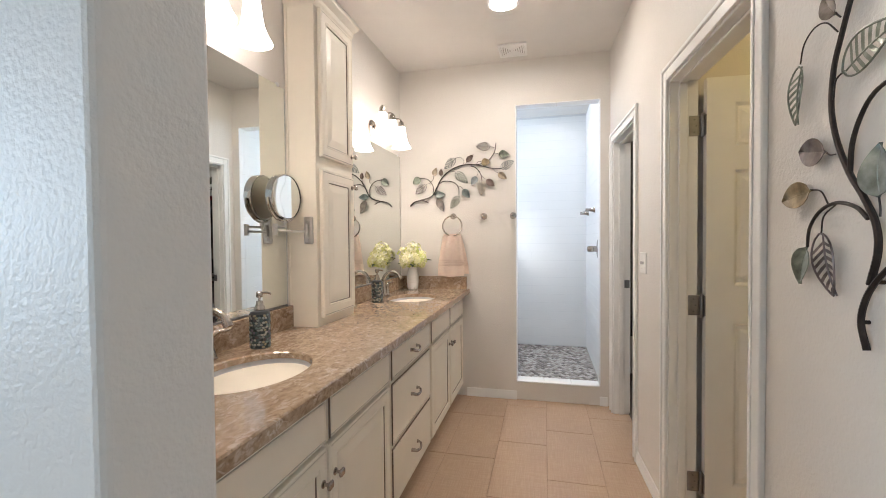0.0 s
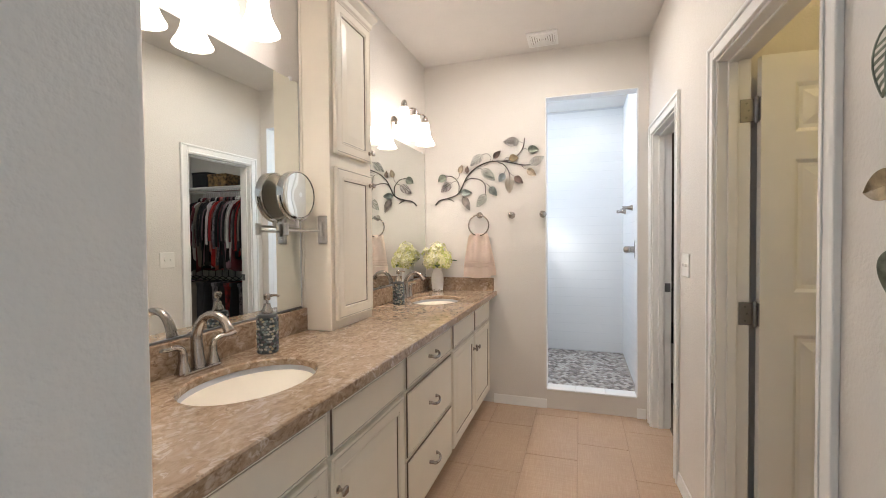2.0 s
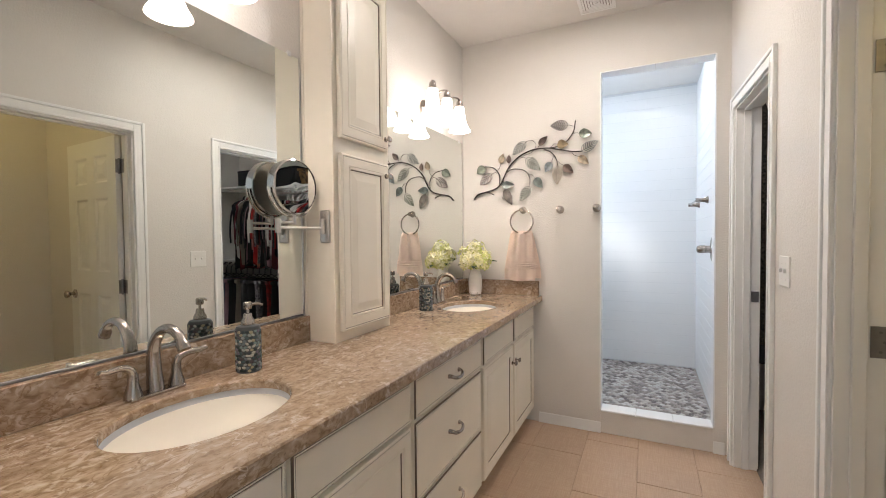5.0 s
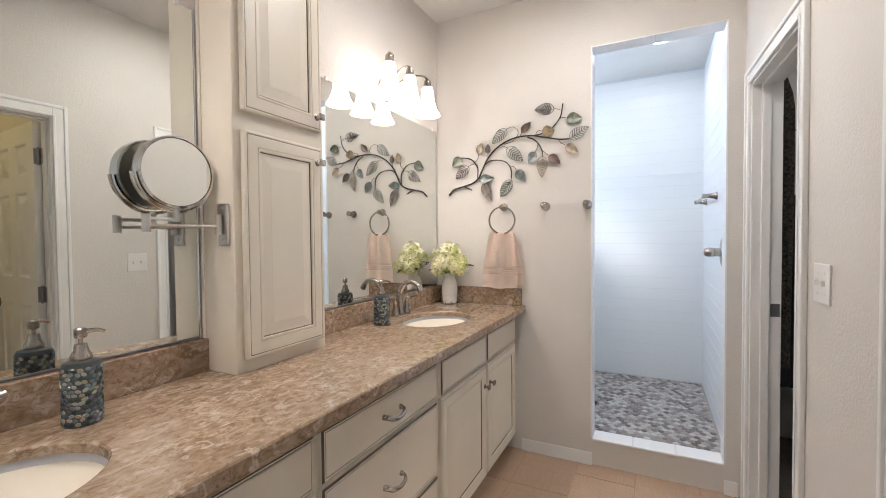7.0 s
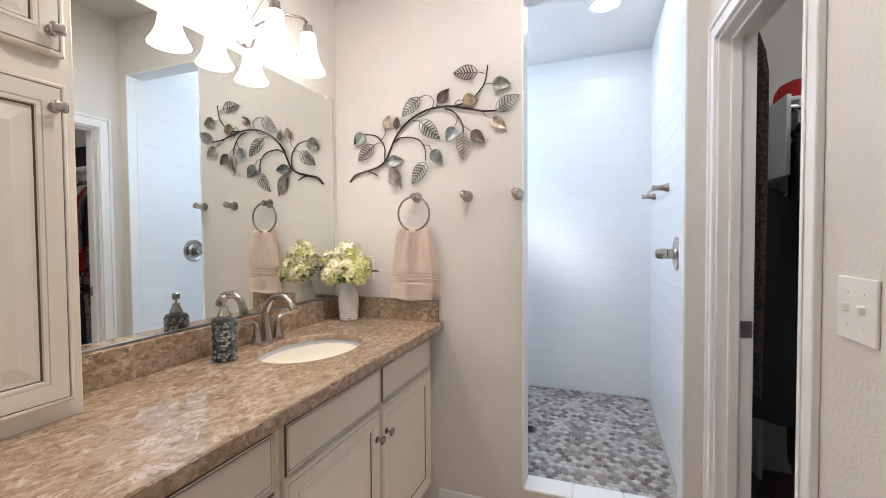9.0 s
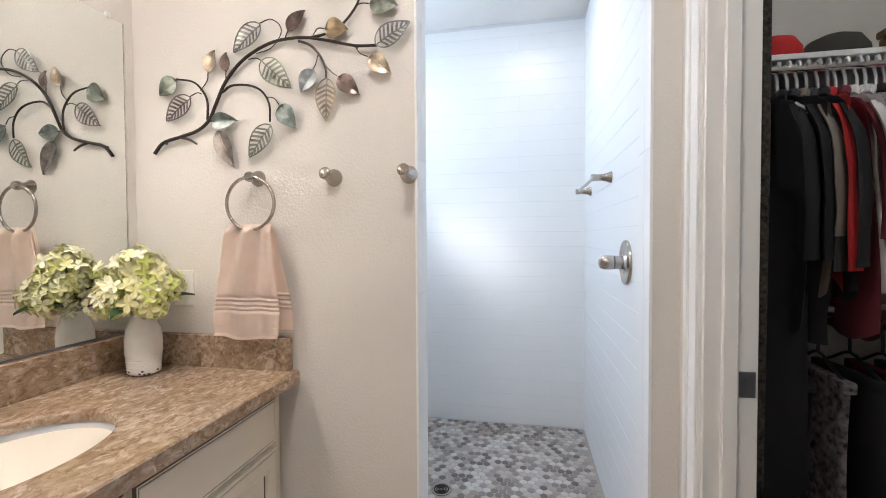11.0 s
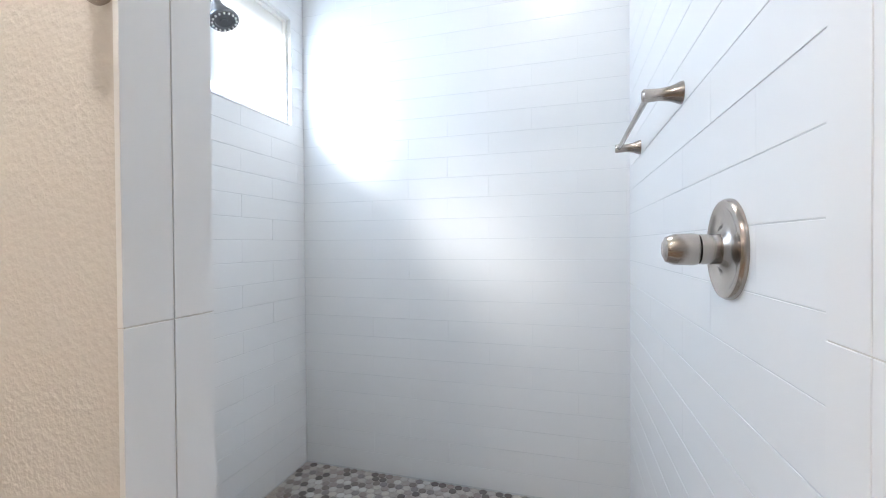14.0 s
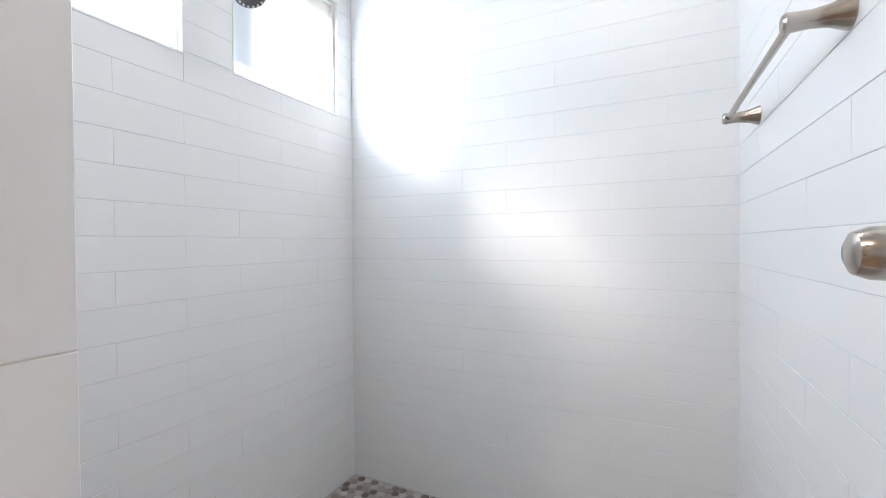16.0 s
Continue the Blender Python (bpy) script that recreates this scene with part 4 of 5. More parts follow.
towel(Matrix.Translation((-0.545, NIB1, 1.55)) @ NIB_WALL, "blush pink terry hand towel hung on the entrance wall")


def robe_hook(x, z):
    root = thing("robe_hook", (0, 0, 0), "satin nickel robe hook with a flared base and round knob", "hook", "robe hooks")
    root.matrix_basis = Matrix.Translation((x, YB, z)) @ BACK_WALL
    part("base", lathe([(0.027, 0), (0.0265, 0.005), (0.020, 0.015), (0.0145, 0.029), (0.0125, 0.042)], 26), NICKEL, root, smooth=True)
    part("hook", moved(lathe([(0.0125, -0.004), (0.0150, 0.001), (0.0135, 0.006), (0.0150, 0.012), (0.0185, 0.020), (0.0180, 0.026), (0.012, 0.0305), (0.002, 0.0315)], 26), pose(0, 0, 0.041, -14)), NICKEL, root, smooth=True)


robe_hook(-0.325, 1.503)
robe_hook(-0.086, 1.505)

outlet = thing("outlet", (-0.866, YB, 1.155), "ivory wall outlet with two sockets", "outlet")
part("plate", box(-0.037, 0.037, -0.006, 0, -0.06, 0.06, 0.003, 2), PLASTIC, outlet)
for z in (-0.02, 0.02):
    part("socket", merge(box(-0.016, 0.016, -0.008, -0.006, z - 0.014, z + 0.014, 0.001)), PLASTIC, outlet)
    # dark solids on the face, coloured as the shaded slots
    part("slot", merge(box(-0.007, -0.005, -0.0085, -0.008, z - 0.004, z + 0.006), box(0.005, 0.007, -0.0085, -0.008, z - 0.004, z + 0.006)), DARK, outlet)
switch = thing("light_switch", (XR, 2.435, 1.178), "ivory two-gang toggle light switch plate", "light switch")
switch.matrix_basis = RW @ switch.matrix_basis
part("plate", box(-0.006, 0, -0.058, 0.058, -0.058, 0.058, 0.003, 2), PLASTIC, switch)
for y in (-0.023, 0.023):
    part("toggle", moved(box(-0.016, -0.004, y - 0.0045, y + 0.0045, -0.008, 0.008, 0.002), pose(0, 0, 0.002)), PLASTIC, switch)
    for z in (-0.03, 0.03):
        part("screw", moved(lathe([(0.003, 0.0), (0.0025, 0.001)], 10), pose(-0.006, y, z, 0, -90, 0)), PLASTIC, switch)

vent = thing("ceiling_vent", (-0.068, 3.19, ZC), "white square exhaust vent grille with concentric slots", "vent")
for a, b, c, d in ((-0.105, 0.105, -0.105, -0.085), (-0.105, 0.105, 0.085, 0.105), (-0.105, -0.085, -0.085, 0.085), (0.085, 0.105, -0.085, 0.085)):
    part("frame", box(a, b, c, d, -0.016, 0, 0.003), TRIM, vent)
# solid grey plate: the shade between the slats is put into its colour
part("shade_plate", box(-0.088, 0.088, -0.088, 0.088, -0.0065, -0.004), material("vent_shadow", (0.46, 0.43, 0.40), 0.7), vent)
for k in range(5):
    a = 0.082 - k * 0.016
    bm = merge(box(-a, a, -a, -a + 0.009, -0.014, -0.006), box(-a, a, a - 0.009, a, -0.014, -0.006), box(-a, -a + 0.009, -a + 0.009, a - 0.009, -0.014, -0.006), box(a - 0.009, a, -a + 0.009, a - 0.009, -0.014, -0.006))
    part("slat", bm, TRIM, vent)


def downlight(x, y, label, lens=CAN_GLOW):
    root = thing("recessed_light", (x, y, ZC), label, "ceiling light", "recessed lights")
    part("trim_ring", lathe([(0.098, 0), (0.098, -0.004), (0.088, -0.009), (0.078, -0.006), (0.076, 0)], 40, False, False), WHITE_PLASTIC, root, smooth=True)
    part("lens", lathe([(0.077, -0.001), (0.077, -0.004), (0.05, -0.006), (0.002, -0.007)], 40), lens, root, "glowing white lens")


downlight(-0.081, 2.537, "white round recessed ceiling light, lit")
downlight(0.288, 4.336, "white round recessed light over the shower, lit", CAN_COOL)

# ---------------------------------------------------------------- metal leaf wall art
LEAF_COLOURS = {"dark": (0.20, 0.17, 0.16), "green": (0.265, 0.29, 0.235), "silver": (0.32, 0.34, 0.33), "tan": (0.46, 0.38, 0.28), "brown": (0.19, 0.14, 0.12),
                "gold": (0.36, 0.28, 0.17), "teal": (0.24, 0.275, 0.26), "blue": (0.36, 0.395, 0.405), "rose": (0.33, 0.29, 0.26), "plum": (0.24, 0.20, 0.20)}
LEAF_MAT = {k: material("patina_" + k, [c * 0.8 for c in v], 0.36, metal=0.72, spread=0.45, scale=38, bump=0.25, bump_scale=120) for k, v in LEAF_COLOURS.items()}


def metal_leaf(base, tip, wide, pierced):
    """A leaf in its own x-y plane, standing a little off the wall (z), folded along its rib."""
    b, t = Vector((*base, 0.012)), Vector((*tip, 0.010))
    d = t - b
    s = Vector((-d.y, d.x, 0)).normalized()
    L = d.length

    def at(k, q):
        w = wide * L * (math.sin(math.pi * k ** 0.72) ** 0.85 if 0 < k < 1 else 0.0)
        return b + d * k + s * w * q + Vector((0, 0, 0.006 * abs(q) + 0.006 * math.sin(math.pi * k)))
    if not pierced:
        bm = bmesh.new()
        n = 14
        rows = [[bm.verts.new(at(i / n, q) + Vector((0, 0, 0.0015 if (i % 2 and abs(q) == 0.5) else 0))) for q in (-1, -0.5, 0, 0.5, 1)] for i in range(n + 1)]
        for a, c in zip(rows, rows[1:]):
            for q in range(4):
                bm.faces.new((a[q], a[q + 1], c[q + 1], c[q]))
        bmesh.ops.remove_doubles(bm, verts=bm.verts[:], dist=1e-5)
        bmesh.ops.solidify(bm, geom=bm.faces[:], thickness=0.0012)
        rib = tube([at(k / 8, 0) + Vector((0, 0, 0.001)) for k in range(9)], 0.0012, 6)
        return merge(bm, rib)
    pieces = []
    rim = [at(k / 20, 1) for k in range(21)] + [at(k / 20, -1) for k in range(19, 0, -1)]
    pieces.append(tube(rim, 0.0021, 5, True))
    pieces.append(tube([at(k / 10, 0) for k in range(11)], 0.0018, 6))
    for sgn in (-1, 1):
        for i in range(1, 8):
            k = i / 8.5
            bm = bmesh.new()
            k2 = min(0.985, k + 0.16)
            wdt = 0.055
            q = [at(k, 0), at(min(0.99, k + wdt), 0), at(min(0.995, (k + k2) / 2 + wdt), sgn * 0.55), at(min(0.998, k2 + wdt * 0.6), sgn * 0.99), at(k2 - wdt * 0.4, sgn * 0.99), at((k + k2) / 2 - 0.01, sgn * 0.55)]
            vs = [bm.verts.new(p) for p in q]
            bm.faces.new(vs)
            bmesh.ops.solidify(bm, geom=bm.faces[:], thickness=0.0012)
            pieces.append(bm)
    return merge(*pieces)


def wall_art(m, label, stems, twigs, leaves, droop=(0.0, 0.0)):
    root = thing("metal_leaf_art", (0, 0, 0), label, "wall art", "leaf wall art")
    root.matrix_basis = m
    for r, pts in stems:
        line = smooth_line([(*p, 0.014) for p in pts], 6)
        n = len(line)
        part("stem", tube(line, [r * (1.0 - 0.25 * i / n) for i in range(n)], 8), IRON, root, "blackened iron stem", True)
    for pts in twigs:
        part("twig", tube(smooth_line([(*p, 0.015) for p in pts], 5), 0.0017, 6), IRON, root, smooth=True)
    for base, tip, wide, pierced, colour in leaves:
        base, tip = (base[0] + droop[0] * 0.5, base[1] + droop[1] * 0.5), (tip[0] + droop[0], tip[1] + droop[1])
        part("leaf", metal_leaf(base, tip, wide, pierced), LEAF_MAT[colour], root, ("pierced " if pierced else "embossed ") + colour + " metal leaf", True)
    for p in (stems[0][1][1], stems[0][1][-2]):
        part("wall_peg", moved(lathe([(0.004, 0.0), (0.004, 0.014)], 8), pose(p[0], p[1], 0)), IRON, root)
    return root


wall_art(Matrix.Translation((0, YB, 0)) @ BACK_WALL, "branch of patinated metal leaves on dark iron stems",
         [(0.0058, [(-0.958, 1.602), (-0.923, 1.636), (-0.86, 1.652), (-0.792, 1.67), (-0.749, 1.701), (-0.725, 1.746), (-0.688, 1.817), (-0.634, 1.874), (-0.57, 1.911), (-0.503, 1.931), (-0.415, 1.933), (-0.329, 1.915), (-0.246, 1.893), (-0.179, 1.888)]),
          (0.0045, [(-0.86, 1.652), (-0.824, 1.642), (-0.797, 1.627)]),
          (0.0040, [(-0.755, 1.701), (-0.754, 1.759), (-0.772, 1.797), (-0.807, 1.828), (-0.868, 1.841)]),
          (0.0040, [(-0.7, 1.786), (-0.665, 1.805), (-0.607, 1.802), (-0.561, 1.782), (-0.534, 1.739), (-0.532, 1.683)]),
          (0.0042, [(-0.431, 1.924), (-0.393, 1.908), (-0.362, 1.876), (-0.343, 1.835), (-0.341, 1.805)]),
          (0.0042, [(-0.393, 1.931), (-0.345, 1.936), (-0.297, 1.953), (-0.255, 1.992), (-0.232, 2.032), (-0.221, 2.098)])],
         [[(-0.563, 1.99), (-0.524, 1.999), (-0.493, 1.977), (-0.491, 1.947), (-0.525, 1.91), (-0.576, 1.898)], [(-0.463, 1.959), (-0.470, 1.95), (-0.475, 1.936)],
          [(-0.603, 1.882), (-0.577, 1.884), (-0.56, 1.876)], [(-0.382, 1.937), (-0.366, 1.955), (-0.345, 1.953)], [(-0.367, 1.876), (-0.373, 1.852), (-0.383, 1.835)],
          [(-0.341, 1.839), (-0.32, 1.818), (-0.304, 1.807)], [(-0.246, 1.89), (-0.231, 1.869), (-0.207, 1.857)], [(-0.245, 2.01), (-0.224, 2.015), (-0.202, 2.012)],
          [(-0.273, 2.074), (-0.249, 2.068), (-0.234, 2.06)], [(-0.539, 1.76), (-0.516, 1.755), (-0.5, 1.734)], [(-0.818, 1.781), (-0.79, 1.791), (-0.774, 1.786)],
          [(-0.749, 1.853), (-0.753, 1.827), (-0.778, 1.797)], [(-0.684, 1.852), (-0.685, 1.827), (-0.688, 1.817)], [(-0.75, 1.698), (-0.726, 1.694), (-0.72, 1.673)]],
         [((-0.273, 2.074), (-0.391, 2.088), 0.29, True, "dark"), ((-0.202, 2.012), (-0.118, 2.005), 0.36, False, "green"), ((-0.184, 1.893), (-0.082, 1.952), 0.27, True, "silver"),
          ((-0.207, 1.857), (-0.139, 1.808), 0.31, False, "tan"), ((-0.304, 1.807), (-0.239, 1.753), 0.31, False, "brown"), ((-0.345, 1.953), (-0.273, 1.95), 0.42, False, "gold"),
          ((-0.469, 1.96), (-0.413, 2.021), 0.28, False, "brown"), ((-0.563, 1.99), (-0.66, 1.915), 0.26, True, "silver"), ((-0.56, 1.876), (-0.463, 1.789), 0.26, True, "green"),
          ((-0.383, 1.835), (-0.43, 1.772), 0.36, False, "blue"), ((-0.341, 1.805), (-0.348, 1.682), 0.25, True, "tan"), ((-0.5, 1.734), (-0.448, 1.665), 0.34, False, "teal"),
          ((-0.532, 1.676), (-0.61, 1.582), 0.26, True, "green"), ((-0.744, 1.697), (-0.651, 1.7), 0.29, False, "teal"), ((-0.72, 1.668), (-0.667, 1.554), 0.24, False, "rose"),
          ((-0.818, 1.781), (-0.913, 1.713), 0.28, True, "plum"), ((-0.868, 1.841), (-0.938, 1.798), 0.40, False, "green"), ((-0.749, 1.855), (-0.73, 1.929), 0.32, False, "tan"), ((-0.685, 1.853), (-0.688, 1.918), 0.30, False, "brown")], (0.005, -0.006))

RIGHT_WALL = Matrix(((0, 0, -1, 0), (1, 0, 0, 0), (0, 1, 0, 0), (0, 0, 0, 1)))       # own x along +y, own z towards -x
wall_art(RW @ Matrix.Translation((XR, 0, 0)) @ RIGHT_WALL, "upright branch of patinated metal leaves beside the door",
         [(0.0062, [(0.857, 1.105), (0.872, 1.155), (0.861, 1.200), (0.839, 1.234), (0.812, 1.261)]),
          (0.0062, [(0.852, 1.228), (0.835, 1.290), (0.841, 1.341), (0.871, 1.393), (0.908, 1.444), (0.943, 1.516), (0.959, 1.587), (0.953, 1.662), (0.933, 1.719), (0.908, 1.780), (0.878, 1.844)]),
          (0.0048, [(0.905, 1.444), (0.900, 1.497), (0.879, 1.545), (0.846, 1.579), (0.785, 1.597)]),
          (0.0042, [(0.858, 1.350), (0.889, 1.374), (0.941, 1.386), (0.991, 1.371), (1.023, 1.336), (1.030, 1.294)])],
         [[(0.941, 1.731), (0.976, 1.766), (1.015, 1.772), (1.048, 1.751), (1.060, 1.713)], [(0.971, 1.494), (0.959, 1.487), (0.943, 1.485)], [(1.019, 1.421), (0.985, 1.414), (0.962, 1.384)],
          [(0.941, 1.382), (0.976, 1.360), (0.983, 1.324)], [(0.830, 1.352), (0.830, 1.368), (0.833, 1.387)], [(0.951, 1.599), (0.945, 1.635), (0.922, 1.645)], [(0.934, 1.757), (0.942, 1.765), (0.948, 1.773)]],
         [((1.060, 1.708), (1.074, 1.578), 0.19, True, "green"), ((0.971, 1.494), (1.061, 1.513), 0.33, False, "dark"), ((1.016, 1.419), (1.125, 1.403), 0.27, False, "gold"),
          ((1.030, 1.294), (1.055, 1.208), 0.34, False, "green"), ((0.983, 1.324), (0.942, 1.195), 0.24, True, "plum"), ((0.833, 1.387), (0.833, 1.485), 0.40, False, "teal"),
          ((0.922, 1.645), (0.790, 1.688), 0.26, True, "green"), ((0.948, 1.768), (0.985, 1.825), 0.32, False, "rose")])

# ---------------------------------------------------------------- shower fittings
OUT_LEFT = Matrix(((0, 0, -1, 0), (0, -1, 0, 0), (-1, 0, 0, 0), (0, 0, 0, 1)))       # own z towards -x
valve = thing("shower_valve", (0, 0, 0), "satin nickel shower valve with round plate and lever handle", "shower valve")
valve.matrix_basis = Matrix.Translation((SX1, 3.905, 1.219)) @ OUT_LEFT
part("plate", lathe([(0.086, 0), (0.086, 0.006), (0.083, 0.011), (0.077, 0.0125), (0.071, 0.010), (0.062, 0.006), (0.044, 0.006), (0.036, 0.010), (0.029, 0.017)], 40), NICKEL, valve, smooth=True)
part("stem", lathe([(0.026, 0.010), (0.026, 0.046), (0.0245, 0.047)], 24), NICKEL, valve, smooth=True)
part("handle", merge(lathe([(0.0265, 0.049), (0.028, 0.056), (0.027, 0.085), (0.022, 0.098), (0.012, 0.103)], 24), moved(box(-0.012, 0.012, -0.034, 0.0, 0.062, 0.088, 0.008, 3), pose(0, 0, 0))), NICKEL, valve, smooth=True)

bar = thing("towel_bar", (SX1, 4.507, 1.588), "short satin nickel towel bar with flared posts on the shower wall", "towel bar")
for y in (-0.298, 0.298):
    part("post", lathe([(0.027, 0), (0.0265, 0.004), (0.018, 0.025), (0.0145, 0.05), (0.0155, 0.07), (0.0165, 0.084), (0.012, 0.088)], 22), NICKEL, bar, smooth=True, m=pose(0, y, 0, 0, -90, 0))
part("bar", tube([(-0.074, -0.298, 0), (-0.074, 0.298, 0)], 0.0075, 12), NICKEL, bar, smooth=True)

head = thing("overhead_shower", (SX0, 4.28, 2.12), "grey plastic shower head on a bent nickel arm", "shower head")
part("flange", lathe([(0.028, 0), (0.026, 0.005), (0.012, 0.012)], 20), NICKEL, head, smooth=True, m=pose(0, 0, 0, 0, 90, 0))
part("arm", tube(smooth_line([(0, 0, 0), (0.09, 0, 0.015), (0.17, -0.01, -0.01), (0.225, -0.02, -0.06)], 5), 0.0095, 10), NICKEL, head, smooth=True)
hm = pose(0.228, -0.02, -0.062, 0, 155, 0)
part("head", lathe([(0.014, -0.01), (0.02, 0.01), (0.03, 0.03), (0.047, 0.055), (0.05, 0.066), (0.046, 0.071), (0.03, 0.070), (0.028, 0.066), (0.012, 0.066), (0.010, 0.070)], 28), HINGE, head, smooth=True, m=hm)
for k in range(16):
    a = 2 * math.pi * k / 16
    part("nozzle", lathe([(0.0045, 0.069), (0.003, 0.075)], 8), WHITE_PLASTIC, head, m=hm @ pose(0.039 * math.cos(a), 0.039 * math.sin(a), 0))
drain = thing("floor_drain", (-0.165, 4.25, SZ), "round stainless floor drain", "drain")
part("grate", lathe([(0.052, 0.0), (0.052, 0.0055), (0.046, 0.0065), (0.044, 0.004)], 32), NICKEL, drain, smooth=True)
for r in (0.012, 0.024, 0.036):
    # dark rings coloured as the shaded gaps of the grate
    part("slot_ring", tube([(r * math.cos(2 * math.pi * k / 24), r * math.sin(2 * math.pi * k / 24), 0.0052) for k in range(24)], 0.003, 6, True), DARK, drain)


# ---------------------------------------------------------------- closet
CARPET = material("dark_carpet", (0.20, 0.17, 0.14), 0.95, spread=0.2, scale=60, bump=0.6, bump_scale=300)
structure("closet_carpet", box(XR + 0.115, 2.5, 2.2, 4.25, -0.002, 0.012), CARPET, "dark beige closet carpet", "carpet")
shelf = thing("closet_shelf", (1.08, 3.85, 1.925), "white closet shelf with hanging rod and end bracket", "shelf", "closet shelves")
part("board", box(0, 1.42, 0, 0.40, 0, 0.019, 0.002), TRIM, shelf)
part("end_bracket", box(-0.02, 0.0, -0.005, 0.40, -0.34, 0.03, 0.003), TRIM, shelf)
part("rod", moved(lathe([(0.016, 0), (0.016, 1.42)], 16), pose(0, 0.012, -0.030, 0, 90, 0)), CHROME, shelf, smooth=True)
copy_thing(shelf, pose(1.08, 3.85, 1.055))
structure("closet_trim", box(1.06, 1.079, 4.13, 4.249, 0, 1.0), TRIM, "white closet upright", "trim")

HANGER_W = WHITE_PLASTIC
HANGER_B = material("black_plastic", (0.02, 0.02, 0.022), 0.4)


def hanger(x, y, z, mat, label, tilt):
    bm = merge(tube(smooth_line([(0, -0.022, 0.002), (0, -0.017, 0.019), (0, 0.0, 0.0255), (0, 0.02, 0.014), (0, 0.021, -0.008), (0, 0.004, -0.04), (0, 0, -0.105)], 2), 0.0048, 6),
               tube(smooth_line([(0, -0.165, -0.185), (0, -0.08, -0.142), (0, 0, -0.105), (0, 0.08, -0.142), (0, 0.165, -0.185)], 3), 0.005, 6),
               tube([(0, -0.165, -0.185), (0, 0.165, -0.185)], 0.004, 6))
    return obj("clothes_hanger", bm, mat, None, label, "hanger", "closet hangers", m=pose(x, y, z, 0, 0, tilt))


def cloth(name, colour, second=None, scale=14, spread=0.15):
    return material(name, colour, 0.92, spread=spread, scale=scale, second=second, bump=0.3, bump_scale=180)


CLOTHS = [("black", cloth("black_cloth", (0.014, 0.014, 0.017))), ("charcoal", cloth("charcoal_cloth", (0.05, 0.05, 0.055))), ("beige", cloth("beige_cloth", (0.25, 0.21, 0.175))),
          ("pale blue", cloth("pale_blue_cloth", (0.20, 0.22, 0.26))), ("maroon", cloth("maroon_cloth", (0.16, 0.025, 0.035))), ("red", cloth("red_cloth", (0.45, 0.02, 0.02))),
          ("white", cloth("white_cloth", (0.68, 0.66, 0.65))), ("white lace", cloth("lace_cloth", (0.30, 0.29, 0.28), (0.75, 0.73, 0.71), 90)), ("mauve", cloth("mauve_cloth", (0.36, 0.22, 0.26))),
          ("coral", cloth("coral_cloth", (0.55, 0.20, 0.17))), ("navy print", cloth("print_cloth", (0.03, 0.03, 0.05), (0.40, 0.36, 0.38), 45)), ("leopard", cloth("leopard_cloth", (0.010, 0.009, 0.008), (0.11, 0.09, 0.07), 90)),
          ("red plaid", cloth("plaid_cloth", (0.02, 0.012, 0.012), (0.32, 0.02, 0.02), 24)), ("denim", cloth("denim_cloth", (0.05, 0.07, 0.12)))]
CLOTH = dict(CLOTHS)


def garment(x, y, z, length, half, thick, colour, seed, tilt=0.0, sleeves=True, low=False):
    """A hung garment: its flat lies along y, its thickness along x; top at z."""
    rnd = random.Random(seed)
    bm = bmesh.new()
    rows, seg = 18, 28
    ph = rnd.uniform(0, 6)
    loops = []
    for i in range(rows + 1):
        t = i / rows
        if low:
            hw = half * (0.95 + 0.08 * t)
            zz = z - t * length
            th = thick * (0.5 + 0.5 * min(1, t * 3))
        else:
            sh = min(1, t / 0.11)
            hw = half * (0.18 + 0.82 * math.sin(sh * math.pi / 2)) * (1 + 0.06 * math.sin(3 * t + ph))
            zz = z - t * length
            th = thick * (0.35 + 0.65 * min(1, t * 2.5))
        ring = []
        for k in range(seg):
            a = 2 * math.pi * k / seg
            fold = 1 + 0.35 * math.sin(5 * a + ph + 2 * t) * min(1, t * 2) + 0.15 * math.sin(11 * a + ph * 2)
            ring.append(bm.verts.new((th * math.sin(a) * fold + 0.012 * math.sin(4 * t + ph), hw * math.cos(a), zz + (0.02 * math.sin(3 * a + ph) if i == rows else 0))))
        loops.append(ring)
    for a, b in zip(loops, loops[1:]):
        for k in range(seg):
            bm.faces.new((a[k], a[(k + 1) % seg], b[(k + 1) % seg], b[k]))
    bm.faces.new(loops[0][::-1])
    bm.faces.new(loops[-1])
    root = thing("trousers" if low else "shirt", (x, y, 0), colour + (" trousers folded over a hanger" if low else " garment on a hanger in the closet"), "clothing", "hung clothes", tilt)
    part("leg" if low else "body", bm, CLOTH[colour], root, smooth=True)
    if low:
        part("waistband", box(-thick * 0.8, thick * 0.8, -half * 0.97, half * 0.97, z - 0.035, z + 0.004, 0.008, 2), CLOTH[colour], root, smooth=True)
    elif sleeves:
        for s in (-1, 1):
            sl = rnd.uniform(0.45, 0.58)
            pts = smooth_line([(0, s * half * 0.82, z - 0.08), (0.015, s * half * 1.02, z - 0.18), (0.02, s * half * 1.10, z - 0.36), (0.02, s * half * 1.08, z - sl)], 4)
            n = len(pts)
            part("sleeve", tube(pts, [(0.045 - 0.010 * i / n + 0.004 * math.sin(i * 1.3 + ph), thick * 0.75) for i in range(n)], 12), CLOTH[colour], root, smooth=True)
        part("collar", tube(smooth_line([(-0.012, -0.07, z - 0.012), (0.0, -0.05, z + 0.012), (0.004, 0.0, z + 0.02), (0.0, 0.05, z + 0.012), (-0.012, 0.07, z - 0.012)], 3), (0.016, ) * 13, 8), CLOTH[colour], root, smooth=True)
    return root


